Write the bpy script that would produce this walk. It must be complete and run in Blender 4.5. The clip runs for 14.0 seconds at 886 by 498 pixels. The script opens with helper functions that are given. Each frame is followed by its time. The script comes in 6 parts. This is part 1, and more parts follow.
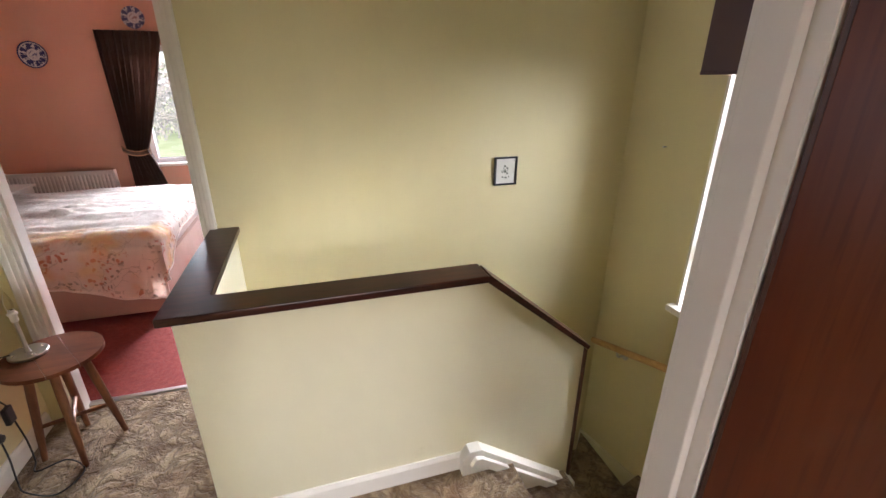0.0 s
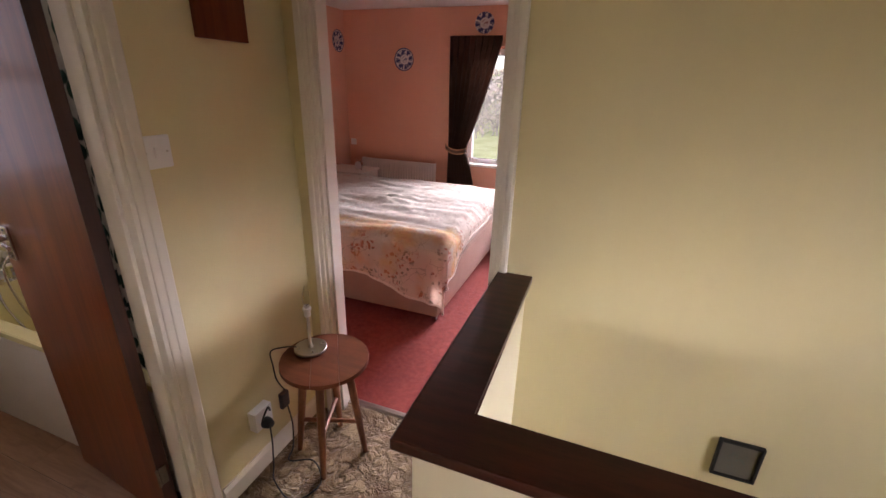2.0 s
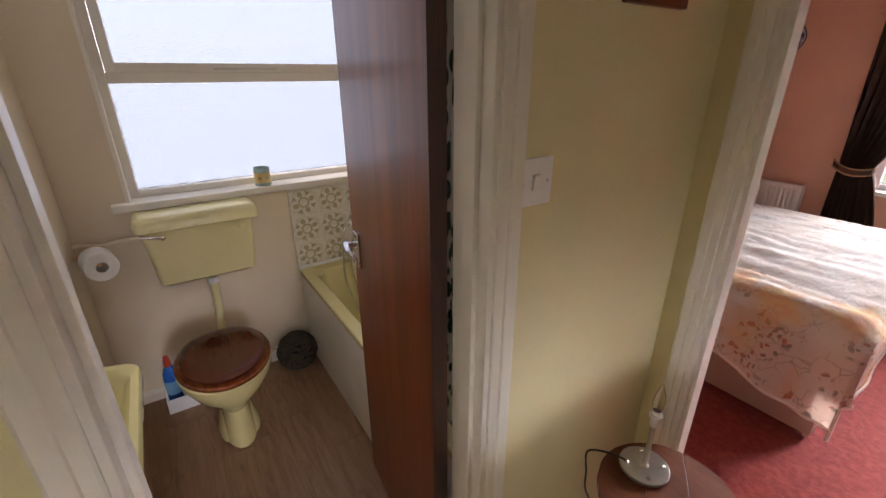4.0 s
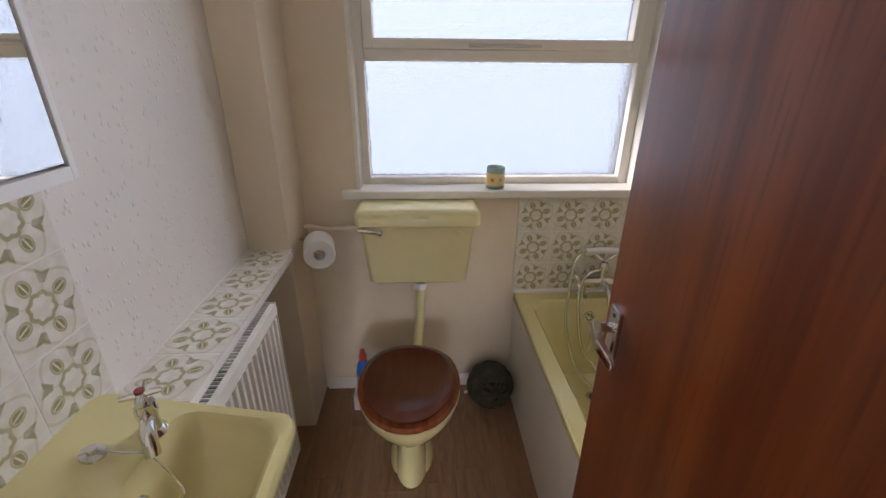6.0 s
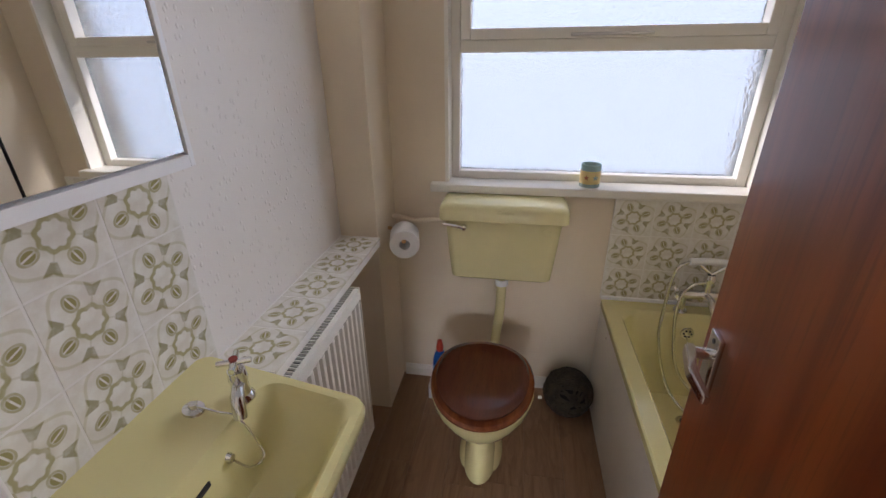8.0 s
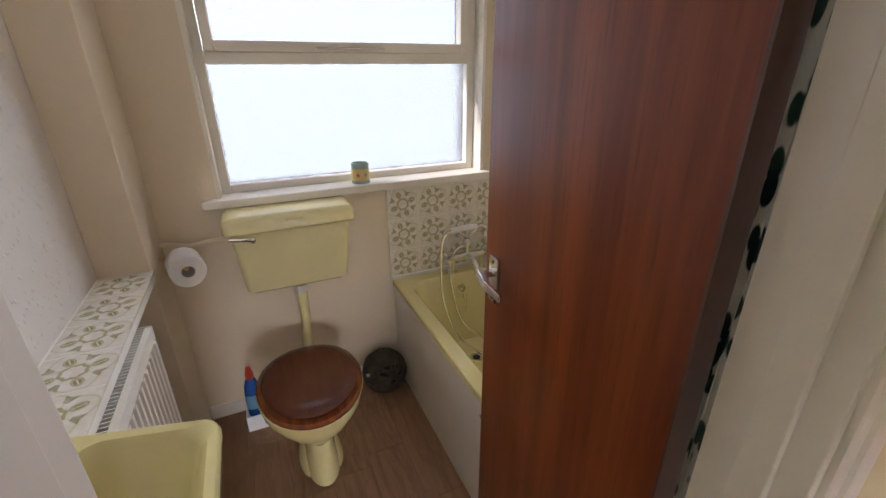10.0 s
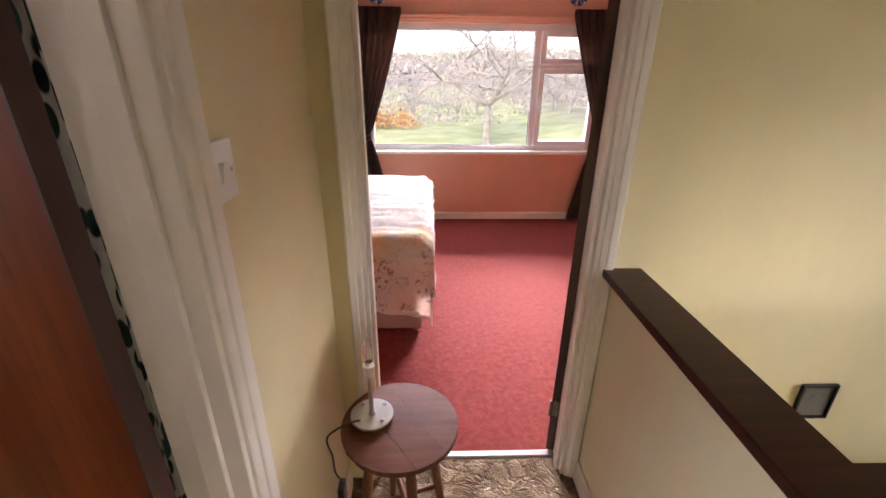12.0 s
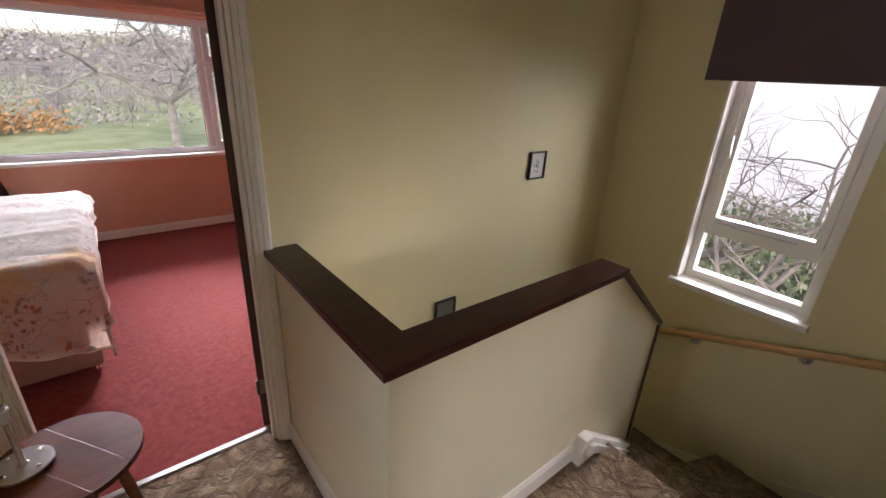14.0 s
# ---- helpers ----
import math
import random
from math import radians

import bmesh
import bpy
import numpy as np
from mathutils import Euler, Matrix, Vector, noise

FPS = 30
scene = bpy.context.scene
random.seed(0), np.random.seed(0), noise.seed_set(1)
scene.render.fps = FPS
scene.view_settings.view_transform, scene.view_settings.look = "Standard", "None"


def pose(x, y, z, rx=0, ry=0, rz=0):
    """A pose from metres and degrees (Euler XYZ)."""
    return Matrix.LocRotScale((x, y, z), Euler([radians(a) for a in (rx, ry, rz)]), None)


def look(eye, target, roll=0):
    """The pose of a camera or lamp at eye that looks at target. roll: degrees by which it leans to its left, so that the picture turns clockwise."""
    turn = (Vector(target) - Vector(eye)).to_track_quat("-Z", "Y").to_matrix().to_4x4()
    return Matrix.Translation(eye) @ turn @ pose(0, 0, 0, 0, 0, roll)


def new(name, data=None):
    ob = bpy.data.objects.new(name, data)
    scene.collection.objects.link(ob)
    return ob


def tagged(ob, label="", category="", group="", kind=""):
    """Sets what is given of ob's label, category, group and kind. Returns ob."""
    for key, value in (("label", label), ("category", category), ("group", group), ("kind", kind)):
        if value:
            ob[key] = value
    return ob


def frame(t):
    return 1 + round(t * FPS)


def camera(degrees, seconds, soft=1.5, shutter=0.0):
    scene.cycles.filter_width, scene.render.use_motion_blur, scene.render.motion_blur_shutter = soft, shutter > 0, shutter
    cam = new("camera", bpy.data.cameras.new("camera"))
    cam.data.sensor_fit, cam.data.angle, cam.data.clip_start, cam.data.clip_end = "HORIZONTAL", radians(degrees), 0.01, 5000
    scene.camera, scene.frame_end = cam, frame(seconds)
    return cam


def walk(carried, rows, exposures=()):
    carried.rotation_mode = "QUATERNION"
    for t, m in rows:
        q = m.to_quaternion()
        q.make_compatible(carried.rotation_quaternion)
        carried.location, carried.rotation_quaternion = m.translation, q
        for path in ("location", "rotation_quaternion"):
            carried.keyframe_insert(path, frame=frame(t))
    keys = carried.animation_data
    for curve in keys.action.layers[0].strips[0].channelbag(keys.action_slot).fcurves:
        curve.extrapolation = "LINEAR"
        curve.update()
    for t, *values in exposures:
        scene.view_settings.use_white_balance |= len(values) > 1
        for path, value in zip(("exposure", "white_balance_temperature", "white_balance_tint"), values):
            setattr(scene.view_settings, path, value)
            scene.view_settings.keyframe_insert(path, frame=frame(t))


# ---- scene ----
cam = camera(92.4, 14.0)
EXPO = [(0.0, 1.95, 6300, 20), (0.5, 1.75, 6650, 29), (1.5, 1.6, 6800, 33), (2.5, 1.45, 6750, 28), (3.0, 1.5, 6700, 25), (6.5, 1.62, 6150, 20), (7.2, 1.52, 6100, 21), (9.5, 1.75, 6300, 18), (12.0, 1.85, 6700, 29), (13.0, 1.6, 6650, 27), (14.0, 1.05, 6450, 25)]
PATH = [
    (0, (-0.027, -0.016, 1.509), (0.517, 1.762, 0.773), 0.1),
    (0.5, (-0.008, 0.183, 1.513), (0.2, 2.036, 0.79), 0.4),
    (1, (-0.044, 0.341, 1.497), (-0.146, 2.205, 0.779), 0.0),
    (1.5, (-0.136, 0.527, 1.494), (-0.437, 2.37, 0.778), 0.5),
    (2, (-0.212, 0.668, 1.496), (-0.856, 2.418, 0.771), 1.7),
    (2.5, (-0.282, 0.793, 1.501), (-1.327, 2.33, 0.762), 3.8),
    (3, (-0.366, 0.852, 1.489), (-1.733, 2.102, 0.734), 1.5),
    (3.5, (-0.583, 0.898, 1.484), (-2.065, 2.007, 0.727), -0.1),
    (3.7, (-0.673, 0.908, 1.485), (-2.175, 1.988, 0.725), -0.2),
    (5.8, (-1.285, 1.022, 1.444), (-3.129, 1.228, 0.667), 0.2),
    (6, (-1.315, 1.020, 1.445), (-3.156, 1.118, 0.646), 0.5),
    (6.5, (-1.35, 1.049, 1.448), (-3.161, 0.865, 0.618), 1.2),
    (7, (-1.342, 1.074, 1.451), (-3.106, 0.643, 0.613), -0.1),
    (7.2, (-1.337, 1.083, 1.454), (-3.081, 0.580, 0.617), -0.7),
    (9.3, (-1.346, 0.896, 1.425), (-3.134, 1.338, 0.646), -0.6),
    (9.5, (-1.322, 0.884, 1.422), (-3.081, 1.441, 0.65), -0.6),
    (10, (-1.208, 0.910, 1.426), (-2.894, 1.658, 0.655), -0.5),
    (10.2, (-1.134, 0.91, 1.42), (-2.806, 1.729, 0.691), -0.6),
    (10.5, (-1.067, 0.941, 1.423), (-2.621, 1.921, 0.632), -0.6),
    (11, (-1.042, 0.958, 1.418), (-2.176, 2.4, 0.621), -0.3),
    (11.5, (-1.067, 0.919, 1.429), (-1.535, 2.696, 0.64), -1.5),
    (12, (-1.032, 0.863, 1.443), (-0.969, 2.704, 0.665), 0.6),
    (12.5, (-0.941, 0.796, 1.444), (-0.542, 2.602, 0.684), 1.8),
    (13, (-0.865, 0.701, 1.429), (-0.172, 2.42, 0.68), 2.3),
    (13.5, (-0.861, 0.625, 1.448), (0.109, 2.203, 0.695), 2.6),
    (14, (-0.885, 0.556, 1.488), (0.29, 1.987, 0.733), 3.1),
]
walk(cam, [(t, look(eye, target, roll)) for t, eye, target, roll in PATH], EXPO)

# ---- world, sun, lights ----
world = bpy.data.worlds.new("world")
scene.world = world
world.use_nodes = True
wn = world.node_tree.nodes
sky = wn.new("ShaderNodeTexSky")
sky.sky_type, sky.sun_disc = "NISHITA", False
sky.sun_elevation, sky.sun_rotation = radians(35), radians(200)
sky.air_density, sky.dust_density, sky.ozone_density = 1.0, 2.0, 1.0
world.node_tree.links.new(sky.outputs[0], wn["Background"].inputs[0])
wn["Background"].inputs[1].default_value = 0.15


def sun(energy, angle, elevation, azimuth):
    data = bpy.data.lights.new("sun", "SUN")
    data.energy, data.angle, data.color = energy, radians(angle), (1, 0.97, 0.92)
    ob = new("sun", data)
    ob.rotation_euler = (radians(90 - elevation), 0, radians(azimuth))
    return ob


def window_light(name, eye, target, w, h, power, color=(0.90, 0.95, 1.0)):
    """Sky light that stands before a window's opening."""
    data = bpy.data.lights.new(name, "AREA")
    data.shape, data.size, data.size_y, data.energy, data.color = "RECTANGLE", w, h, power, color
    ob = new(name, data)
    ob.matrix_world = look(eye, target)
    return ob


sun(1.2, 12, 35, -20)
window_light("sky_light_bedroom", (-0.6, 9.0, 3.05), (-0.6, 5.1, 1.3), 6.0, 1.4, 540)
window_light("sky_light_bathroom", (-3.50, 1.33, 1.57), (-2.0, 1.30, 1.25), 2.7, 1.6, 48)
window_light("sky_light_stairs", (5.6, 1.20, 2.65), (-1.2, 1.45, 0.9), 3.8, 1.5, 290)
window_light("sky_light_stairs_side", (3.5, -1.1, 1.9), (1.75, 1.15, 1.0), 2.6, 1.6, 66)
window_light("sky_light_south_room", (-0.1, -6.0, 2.45), (0.1, 0.2, 1.3), 2.4, 0.9, 50)


# ---- building helpers ----
PLACE = {}


def thing(name, at, label="", category="", group="", kind=""):
    ob = new(name)
    ob.empty_display_size = 0.05
    ob.location = at
    PLACE[ob.name] = Vector(at)
    return tagged(ob, label, category, group, kind)


def part(name, bm, material, parent=None, label="", smooth=False, origin=None):
    """Links a bmesh made in world metres as one mesh object, under parent if there is one."""
    base = PLACE.get(parent.name, Vector()) if parent else Vector()
    origin = Vector(origin) if origin is not None else base
    bmesh.ops.translate(bm, verts=bm.verts, vec=-origin)
    bmesh.ops.recalc_face_normals(bm, faces=bm.faces)
    me = bpy.data.meshes.new(name)
    bm.to_mesh(me)
    bm.free()
    if material:
        me.materials.append(material)
    if smooth:
        me.shade_smooth()
        me.set_sharp_from_angle(angle=radians(38))
    ob = new(name, me)
    ob.location = origin - base
    PLACE[ob.name] = origin
    if parent:
        ob.parent = parent
    if label:
        ob["label"] = label
    return ob


def solid(name, bm, material, label, category, group="", kind="", smooth=False, origin=None):
    """A thing of one mesh."""
    return tagged(part(name, bm, material, None, "", smooth, origin), label, category, group, kind)


def box(bm, x0, x1, y0, y1, z0, z1, bevel=0.0, segments=2):
    vs = [bm.verts.new((x, y, z)) for x in (x0, x1) for y in (y0, y1) for z in (z0, z1)]
    for f in ((0, 1, 3, 2), (4, 6, 7, 5), (0, 4, 5, 1), (2, 3, 7, 6), (0, 2, 6, 4), (1, 5, 7, 3)):
        bm.faces.new([vs[i] for i in f])
    if bevel:
        es = list({e for v in vs for e in v.link_edges})
        bmesh.ops.bevel(bm, geom=es, offset=bevel, segments=segments, affect="EDGES", profile=0.6)
    return bm


def boxes(*rows, bevel=0.0):
    bm = bmesh.new()
    for r in rows:
        box(bm, *r, bevel=bevel)
    return bm


def prism(bm, poly, axis, a, b, bevel=0.0):
    """A polygon in the plane across axis, drawn out from a to b."""
    def at(p, w):
        return {"x": (w, p[0], p[1]), "y": (p[0], w, p[1]), "z": (p[0], p[1], w)}[axis]
    lo = [bm.verts.new(at(p, a)) for p in poly]
    hi = [bm.verts.new(at(p, b)) for p in poly]
    n = len(poly)
    bm.faces.new(lo)
    bm.faces.new(hi[::-1])
    for i in range(n):
        bm.faces.new((lo[i], lo[(i + 1) % n], hi[(i + 1) % n], hi[i]))
    if bevel:
        es = list({e for v in lo + hi for e in v.link_edges})
        bmesh.ops.bevel(bm, geom=es, offset=bevel, segments=2, affect="EDGES", profile=0.6)
    return bm


def tube(bm, pts, r, sides=10, caps=True, taper=None):
    """A round bar along points; taper gives a radius for each point."""
    pts = [Vector(p) for p in pts]
    rings, n = [], len(pts)
    up = None
    for i, p in enumerate(pts):
        d = (pts[min(i + 1, n - 1)] - pts[max(i - 1, 0)]).normalized()
        if up is None:
            up = d.orthogonal().normalized()
        up = (up - d * up.dot(d)).normalized()
        side = d.cross(up)
        rr = taper[i] if taper else r
        rings.append([bm.verts.new(p + (up * math.cos(a) + side * math.sin(a)) * rr)
                      for a in (2 * math.pi * k / sides for k in range(sides))])
    for a, b in zip(rings, rings[1:]):
        for k in range(sides):
            bm.faces.new((a[k], a[(k + 1) % sides], b[(k + 1) % sides], b[k]))
    if caps:
        bm.faces.new(rings[0][::-1])
        bm.faces.new(rings[-1])
    return bm


def lathe(bm, profile, centre, sides=32, axis="z", sx=1.0, sy=1.0):
    """Turns a profile of (radius, height) about an axis through centre."""
    c = Vector(centre)
    rings = []
    for r, h in profile:
        ring = []
        for k in range(sides):
            a = 2 * math.pi * k / sides
            u, v = r * math.cos(a) * sx, r * math.sin(a) * sy
            ring.append(bm.verts.new(c + Vector({"z": (u, v, h), "x": (h, u, v), "y": (u, h, v)}[axis])))
        rings.append(ring)
    for a, b in zip(rings, rings[1:]):
        for k in range(sides):
            bm.faces.new((a[k], a[(k + 1) % sides], b[(k + 1) % sides], b[k]))
    bm.faces.new(rings[0][::-1])
    bm.faces.new(rings[-1])
    return bm


def loft(bm, rings, close=True):
    """Joins rings of points (all the same length) with faces."""
    vs = [[bm.verts.new(p) for p in ring] for ring in rings]
    n = len(vs[0])
    for a, b in zip(vs, vs[1:]):
        for k in range(n):
            bm.faces.new((a[k], a[(k + 1) % n], b[(k + 1) % n], b[k]))
    if close:
        bm.faces.new(vs[0][::-1])
        bm.faces.new(vs[-1])
    return bm


def curve_pts(pts, n=8):
    """A smooth line through points."""
    pts = [Vector(p) for p in pts]
    out = []
    for i in range(len(pts) - 1):
        p0, p1, p2, p3 = pts[max(i - 1, 0)], pts[i], pts[i + 1], pts[min(i + 2, len(pts) - 1)]
        for k in range(n):
            t = k / n
            out.append(0.5 * ((2 * p1) + (p2 - p0) * t + (2 * p0 - 5 * p1 + 4 * p2 - p3) * t * t + (3 * p1 - p0 - 3 * p2 + p3) * t ** 3))
    return out + [pts[-1]]


def turn(bm, centre, degrees, axis="Z"):
    bmesh.ops.rotate(bm, verts=bm.verts, cent=Vector(centre), matrix=Matrix.Rotation(radians(degrees), 3, axis))
    return bm


# ---- materials ----
class Nodes:
    """Short hand for a material's node tree."""

    def __init__(self, name, rough=0.6, metal=0.0, spec=0.5):
        self.m = bpy.data.materials.new(name)
        self.m.use_nodes = True
        self.t = self.m.node_tree
        self.b = self.t.nodes["Principled BSDF"]
        self.b.inputs["Roughness"].default_value = rough
        self.b.inputs["Metallic"].default_value = metal
        self.b.inputs["Specular IOR Level"].default_value = spec
        self.coord = self.t.nodes.new("ShaderNodeTexCoord").outputs["Object"]

    def put(self, socket, value):
        if isinstance(value, bpy.types.NodeSocket):
            self.t.links.new(value, socket)
        elif isinstance(value, tuple) and len(value) == 3 and socket.type == "RGBA":
            socket.default_value = (*value, 1)
        else:
            socket.default_value = value

    def math(self, op, a, b=0.0, clamp=False):
        n = self.t.nodes.new("ShaderNodeMath")
        n.operation, n.use_clamp = op, clamp
        self.put(n.inputs[0], a)
        self.put(n.inputs[1], b)
        return n.outputs[0]

    def scale(self, sx, sy, sz, vec=None):
        n = self.t.nodes.new("ShaderNodeMapping")
        self.put(n.inputs[0], vec or self.coord)
        n.inputs["Scale"].default_value = (sx, sy, sz)
        return n.outputs[0]

    def noise(self, scale, detail=3.0, rough=0.55, distort=0.0, vec=None):
        n = self.t.nodes.new("ShaderNodeTexNoise")
        self.put(n.inputs["Vector"], vec or self.coord)
        for k, v in (("Scale", scale), ("Detail", detail), ("Roughness", rough), ("Distortion", distort)):
            n.inputs[k].default_value = v
        return n.outputs[0]

    def cells(self, scale, feature="F1", vec=None, out=0, rand=1.0):
        n = self.t.nodes.new("ShaderNodeTexVoronoi")
        n.feature = feature
        self.put(n.inputs["Vector"], vec or self.coord)
        n.inputs["Scale"].default_value = scale
        n.inputs["Randomness"].default_value = rand
        return n.outputs[out]

    def ramp(self, fac, lo, hi, a=0.0, b=1.0):
        n = self.t.nodes.new("ShaderNodeMapRange")
        n.interpolation_type = "SMOOTHSTEP"
        self.put(n.inputs[0], fac)
        for k, v in ((1, lo), (2, hi), (3, a), (4, b)):
            n.inputs[k].default_value = v
        return n.outputs[0]

    def mix(self, fac, a, b):
        n = self.t.nodes.new("ShaderNodeMix")
        n.data_type = "RGBA"
        self.put(n.inputs[0], fac)
        self.put(n.inputs[6], a)
        self.put(n.inputs[7], b)
        return n.outputs[2]

    def split(self, vec=None):
        n = self.t.nodes.new("ShaderNodeSeparateXYZ")
        self.put(n.inputs[0], vec or self.coord)
        return n.outputs

    def random(self):
        return self.t.nodes.new("ShaderNodeObjectInfo").outputs["Random"]

    def color(self, value):
        self.put(self.b.inputs["Base Color"], value)

    def rough(self, value):
        self.put(self.b.inputs["Roughness"], value)

    def bump(self, height, strength=0.3, depth=0.002):
        n = self.t.nodes.new("ShaderNodeBump")
        n.inputs["Strength"].default_value = strength
        n.inputs["Distance"].default_value = depth
        self.put(n.inputs["Height"], height)
        self.t.links.new(n.outputs[0], self.b.inputs["Normal"])


def shade(c, k):
    return tuple(min(1.0, v * k) for v in c)


def plain(name, c, rough=0.5, metal=0.0, var=0.12, scale=6.0, fine=90.0, bump=0.15, depth=0.0008, coat=0.0, spec=0.5):
    """A surface with broad patches and fine grain."""
    n = Nodes(name, rough, metal, spec)
    broad = n.ramp(n.noise(scale, 4), 0.3, 0.7)
    grain = n.noise(fine, 3)
    n.color(n.mix(n.math("MULTIPLY", broad, 0.75), shade(c, 1 - var), n.mix(n.math("MULTIPLY", grain, 0.5), c, shade(c, 1 + var))))
    if bump:
        n.bump(grain, bump, depth)
    n.b.inputs["Coat Weight"].default_value = coat
    return n.m


def wallpaint(name, c, chips=False, marks=0.5):
    """Emulsion over lining paper, with faint streaks and scuffs; chips: woodchip paper."""
    n = Nodes(name, 0.62)
    broad = n.ramp(n.noise(1.6, 4), 0.3, 0.7)
    streak = n.noise(5.0, 4, 0.6, 0.0, n.scale(1, 1, 0.12))
    scuff = n.ramp(n.noise(2.2, 6, 0.7), 0.66, 0.8)
    col = n.mix(n.math("MULTIPLY", broad, 0.5), shade(c, 0.93), shade(c, 1.04))
    col = n.mix(n.math("MULTIPLY", n.ramp(streak, 0.42, 0.7), 0.20), col, shade(c, 0.88))
    col = n.mix(n.math("MULTIPLY", scuff, 0.28 * marks), col, (c[0] * 0.62, c[1] * 0.55, c[2] * 0.42))
    n.color(col)
    grain = n.noise(140, 3)
    if chips:
        chip = n.ramp(n.cells(62, vec=n.scale(1, 1, 0.7)), 0.10, 0.30, 1.0, 0.0)
        keep = n.ramp(n.noise(34, 1), 0.38, 0.46)
        n.bump(n.math("ADD", n.math("MULTIPLY", chip, keep), n.math("MULTIPLY", grain, 0.12)), 0.65, 0.003)
    else:
        n.bump(n.math("ADD", grain, n.math("MULTIPLY", n.noise(22, 3), 1.6)), 0.35, 0.0012)
    return n.m


def wood(name, dark, light, rough=0.35, along=(1, 1, 1), grain=30.0, coat=0.0, ribbon=0.0, spec=0.5):
    """Figured timber; along stretches the grain."""
    n = Nodes(name, rough, 0.0, spec)
    vec = n.scale(*along)
    figure = n.noise(grain, 5, 0.55, 0.15, vec)
    pores = n.noise(grain * 7, 2, 0.5, 0.0, vec)
    col = n.mix(n.ramp(figure, 0.3, 0.72), dark, light)
    if ribbon:
        col = n.mix(n.math("MULTIPLY", n.ramp(n.noise(grain * 0.28, 2, 0.5, 0.0, vec), 0.4, 0.62), ribbon), col, shade(dark, 0.75))
    col = n.mix(n.math("MULTIPLY", n.ramp(pores, 0.52, 0.72), 0.45), col, shade(dark, 0.55))
    n.color(col)
    n.bump(pores, 0.05, 0.0003)
    n.b.inputs["Coat Weight"].default_value = coat
    n.b.inputs["Coat Roughness"].default_value = 0.12
    return n.m


YELLOW = wallpaint("yellow_emulsion", (0.74, 0.655, 0.375))
PALEYELLOW = wallpaint("pale_yellow_emulsion", (0.76, 0.705, 0.50), marks=0.9)
PINK = wallpaint("salmon_emulsion", (0.70, 0.37, 0.25))
CREAM = wallpaint("cream_emulsion", (0.77, 0.66, 0.50))
CHIP = wallpaint("woodchip_emulsion", (0.84, 0.80, 0.75), chips=True, marks=0.2)
CEIL = wallpaint("ceiling_paint", (0.80, 0.78, 0.74), marks=0.2)
GLOSS = plain("white_gloss_paint", (0.80, 0.76, 0.68), 0.34, var=0.04, scale=3, fine=60, bump=0.02, depth=0.0003)
UPVC = plain("white_plastic", (0.82, 0.82, 0.82), 0.3, var=0.04, fine=50, bump=0.04)
SAPELE_Z = wood("door_veneer", (0.125, 0.023, 0.005), (0.215, 0.050, 0.011), 0.30, (1, 1, 0.05), 22, coat=0.12, ribbon=0.30, spec=0.32)
DARKEDGE = wood("dark_door_edge", (0.045, 0.018, 0.012), (0.10, 0.036, 0.022), 0.4, (1, 1, 0.06), 24)
CAPWOOD_X = wood("dark_stained_cap", (0.022, 0.006, 0.003), (0.054, 0.013, 0.007), 0.28, (0.1, 1, 1), 34, spec=0.3)
TEAK = wood("teak_furniture", (0.125, 0.036, 0.016), (0.20, 0.062, 0.027), 0.36, (0.12, 1, 1), 30, spec=0.3)
TEAK_Z = wood("teak_leg", (0.16, 0.055, 0.022), (0.30, 0.115, 0.046), 0.4, (1, 1, 0.12), 30)
PINE = wood("pine_rail", (0.50, 0.27, 0.10), (0.66, 0.40, 0.17), 0.35, (1, 0.1, 1), 28, coat=0.2)
MAHOG = wood("mahogany_seat", (0.090, 0.020, 0.008), (0.108, 0.026, 0.010), 0.16, (0.10, 1, 1), 40, coat=0.15, spec=0.5)
MAHOG_RIM = wood("mahogany_rim", (0.15, 0.036, 0.010), (0.24, 0.066, 0.018), 0.16, (0.10, 1, 1), 40, spec=0.5)
CHROME = plain("chrome", (0.78, 0.78, 0.78), 0.12, 1.0, var=0.05, bump=0.02)
BRUSHED = plain("brushed_steel", (0.62, 0.60, 0.57), 0.3, 1.0, var=0.08, fine=200, bump=0.1)
PRIMROSE = plain("primrose_ceramic", (0.72, 0.65, 0.32), 0.10, var=0.03, bump=0.02, coat=0.3)
PRIMPLAST = plain("primrose_plastic", (0.74, 0.67, 0.36), 0.22, var=0.05, bump=0.03)
PANELWHITE = plain("cream_bath_panel", (0.72, 0.67, 0.58), 0.45, var=0.05, bump=0)
HINGE = plain("worn_hinge_metal", (0.30, 0.26, 0.20), 0.5, 0.8, var=0.3, scale=40)
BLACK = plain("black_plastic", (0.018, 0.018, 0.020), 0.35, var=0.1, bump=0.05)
WHITEPL = plain("white_switch_plastic", (0.84, 0.84, 0.84), 0.28, var=0.04, bump=0.02)
RADPAINT = plain("radiator_enamel", (0.80, 0.78, 0.72), 0.3, var=0.05, bump=0.05)
GROUT = plain("tile_grout", (0.80, 0.77, 0.72), 0.8, var=0.08, fine=200)
BLINDCLOTH = plain("mauve_blind_cloth", (0.12, 0.075, 0.085), 0.85, var=0.06, fine=400, bump=0.3, depth=0.0005)
CURTAIN = plain("brown_velvet", (0.115, 0.056, 0.036), 0.8, var=0.25, scale=12, fine=300, bump=0.4)
CORD = plain("tan_cord", (0.45, 0.24, 0.13), 0.7, fine=400)
DIVAN = plain("beige_divan_cloth", (0.34, 0.215, 0.165), 0.85, var=0.1, fine=350, bump=0.4)


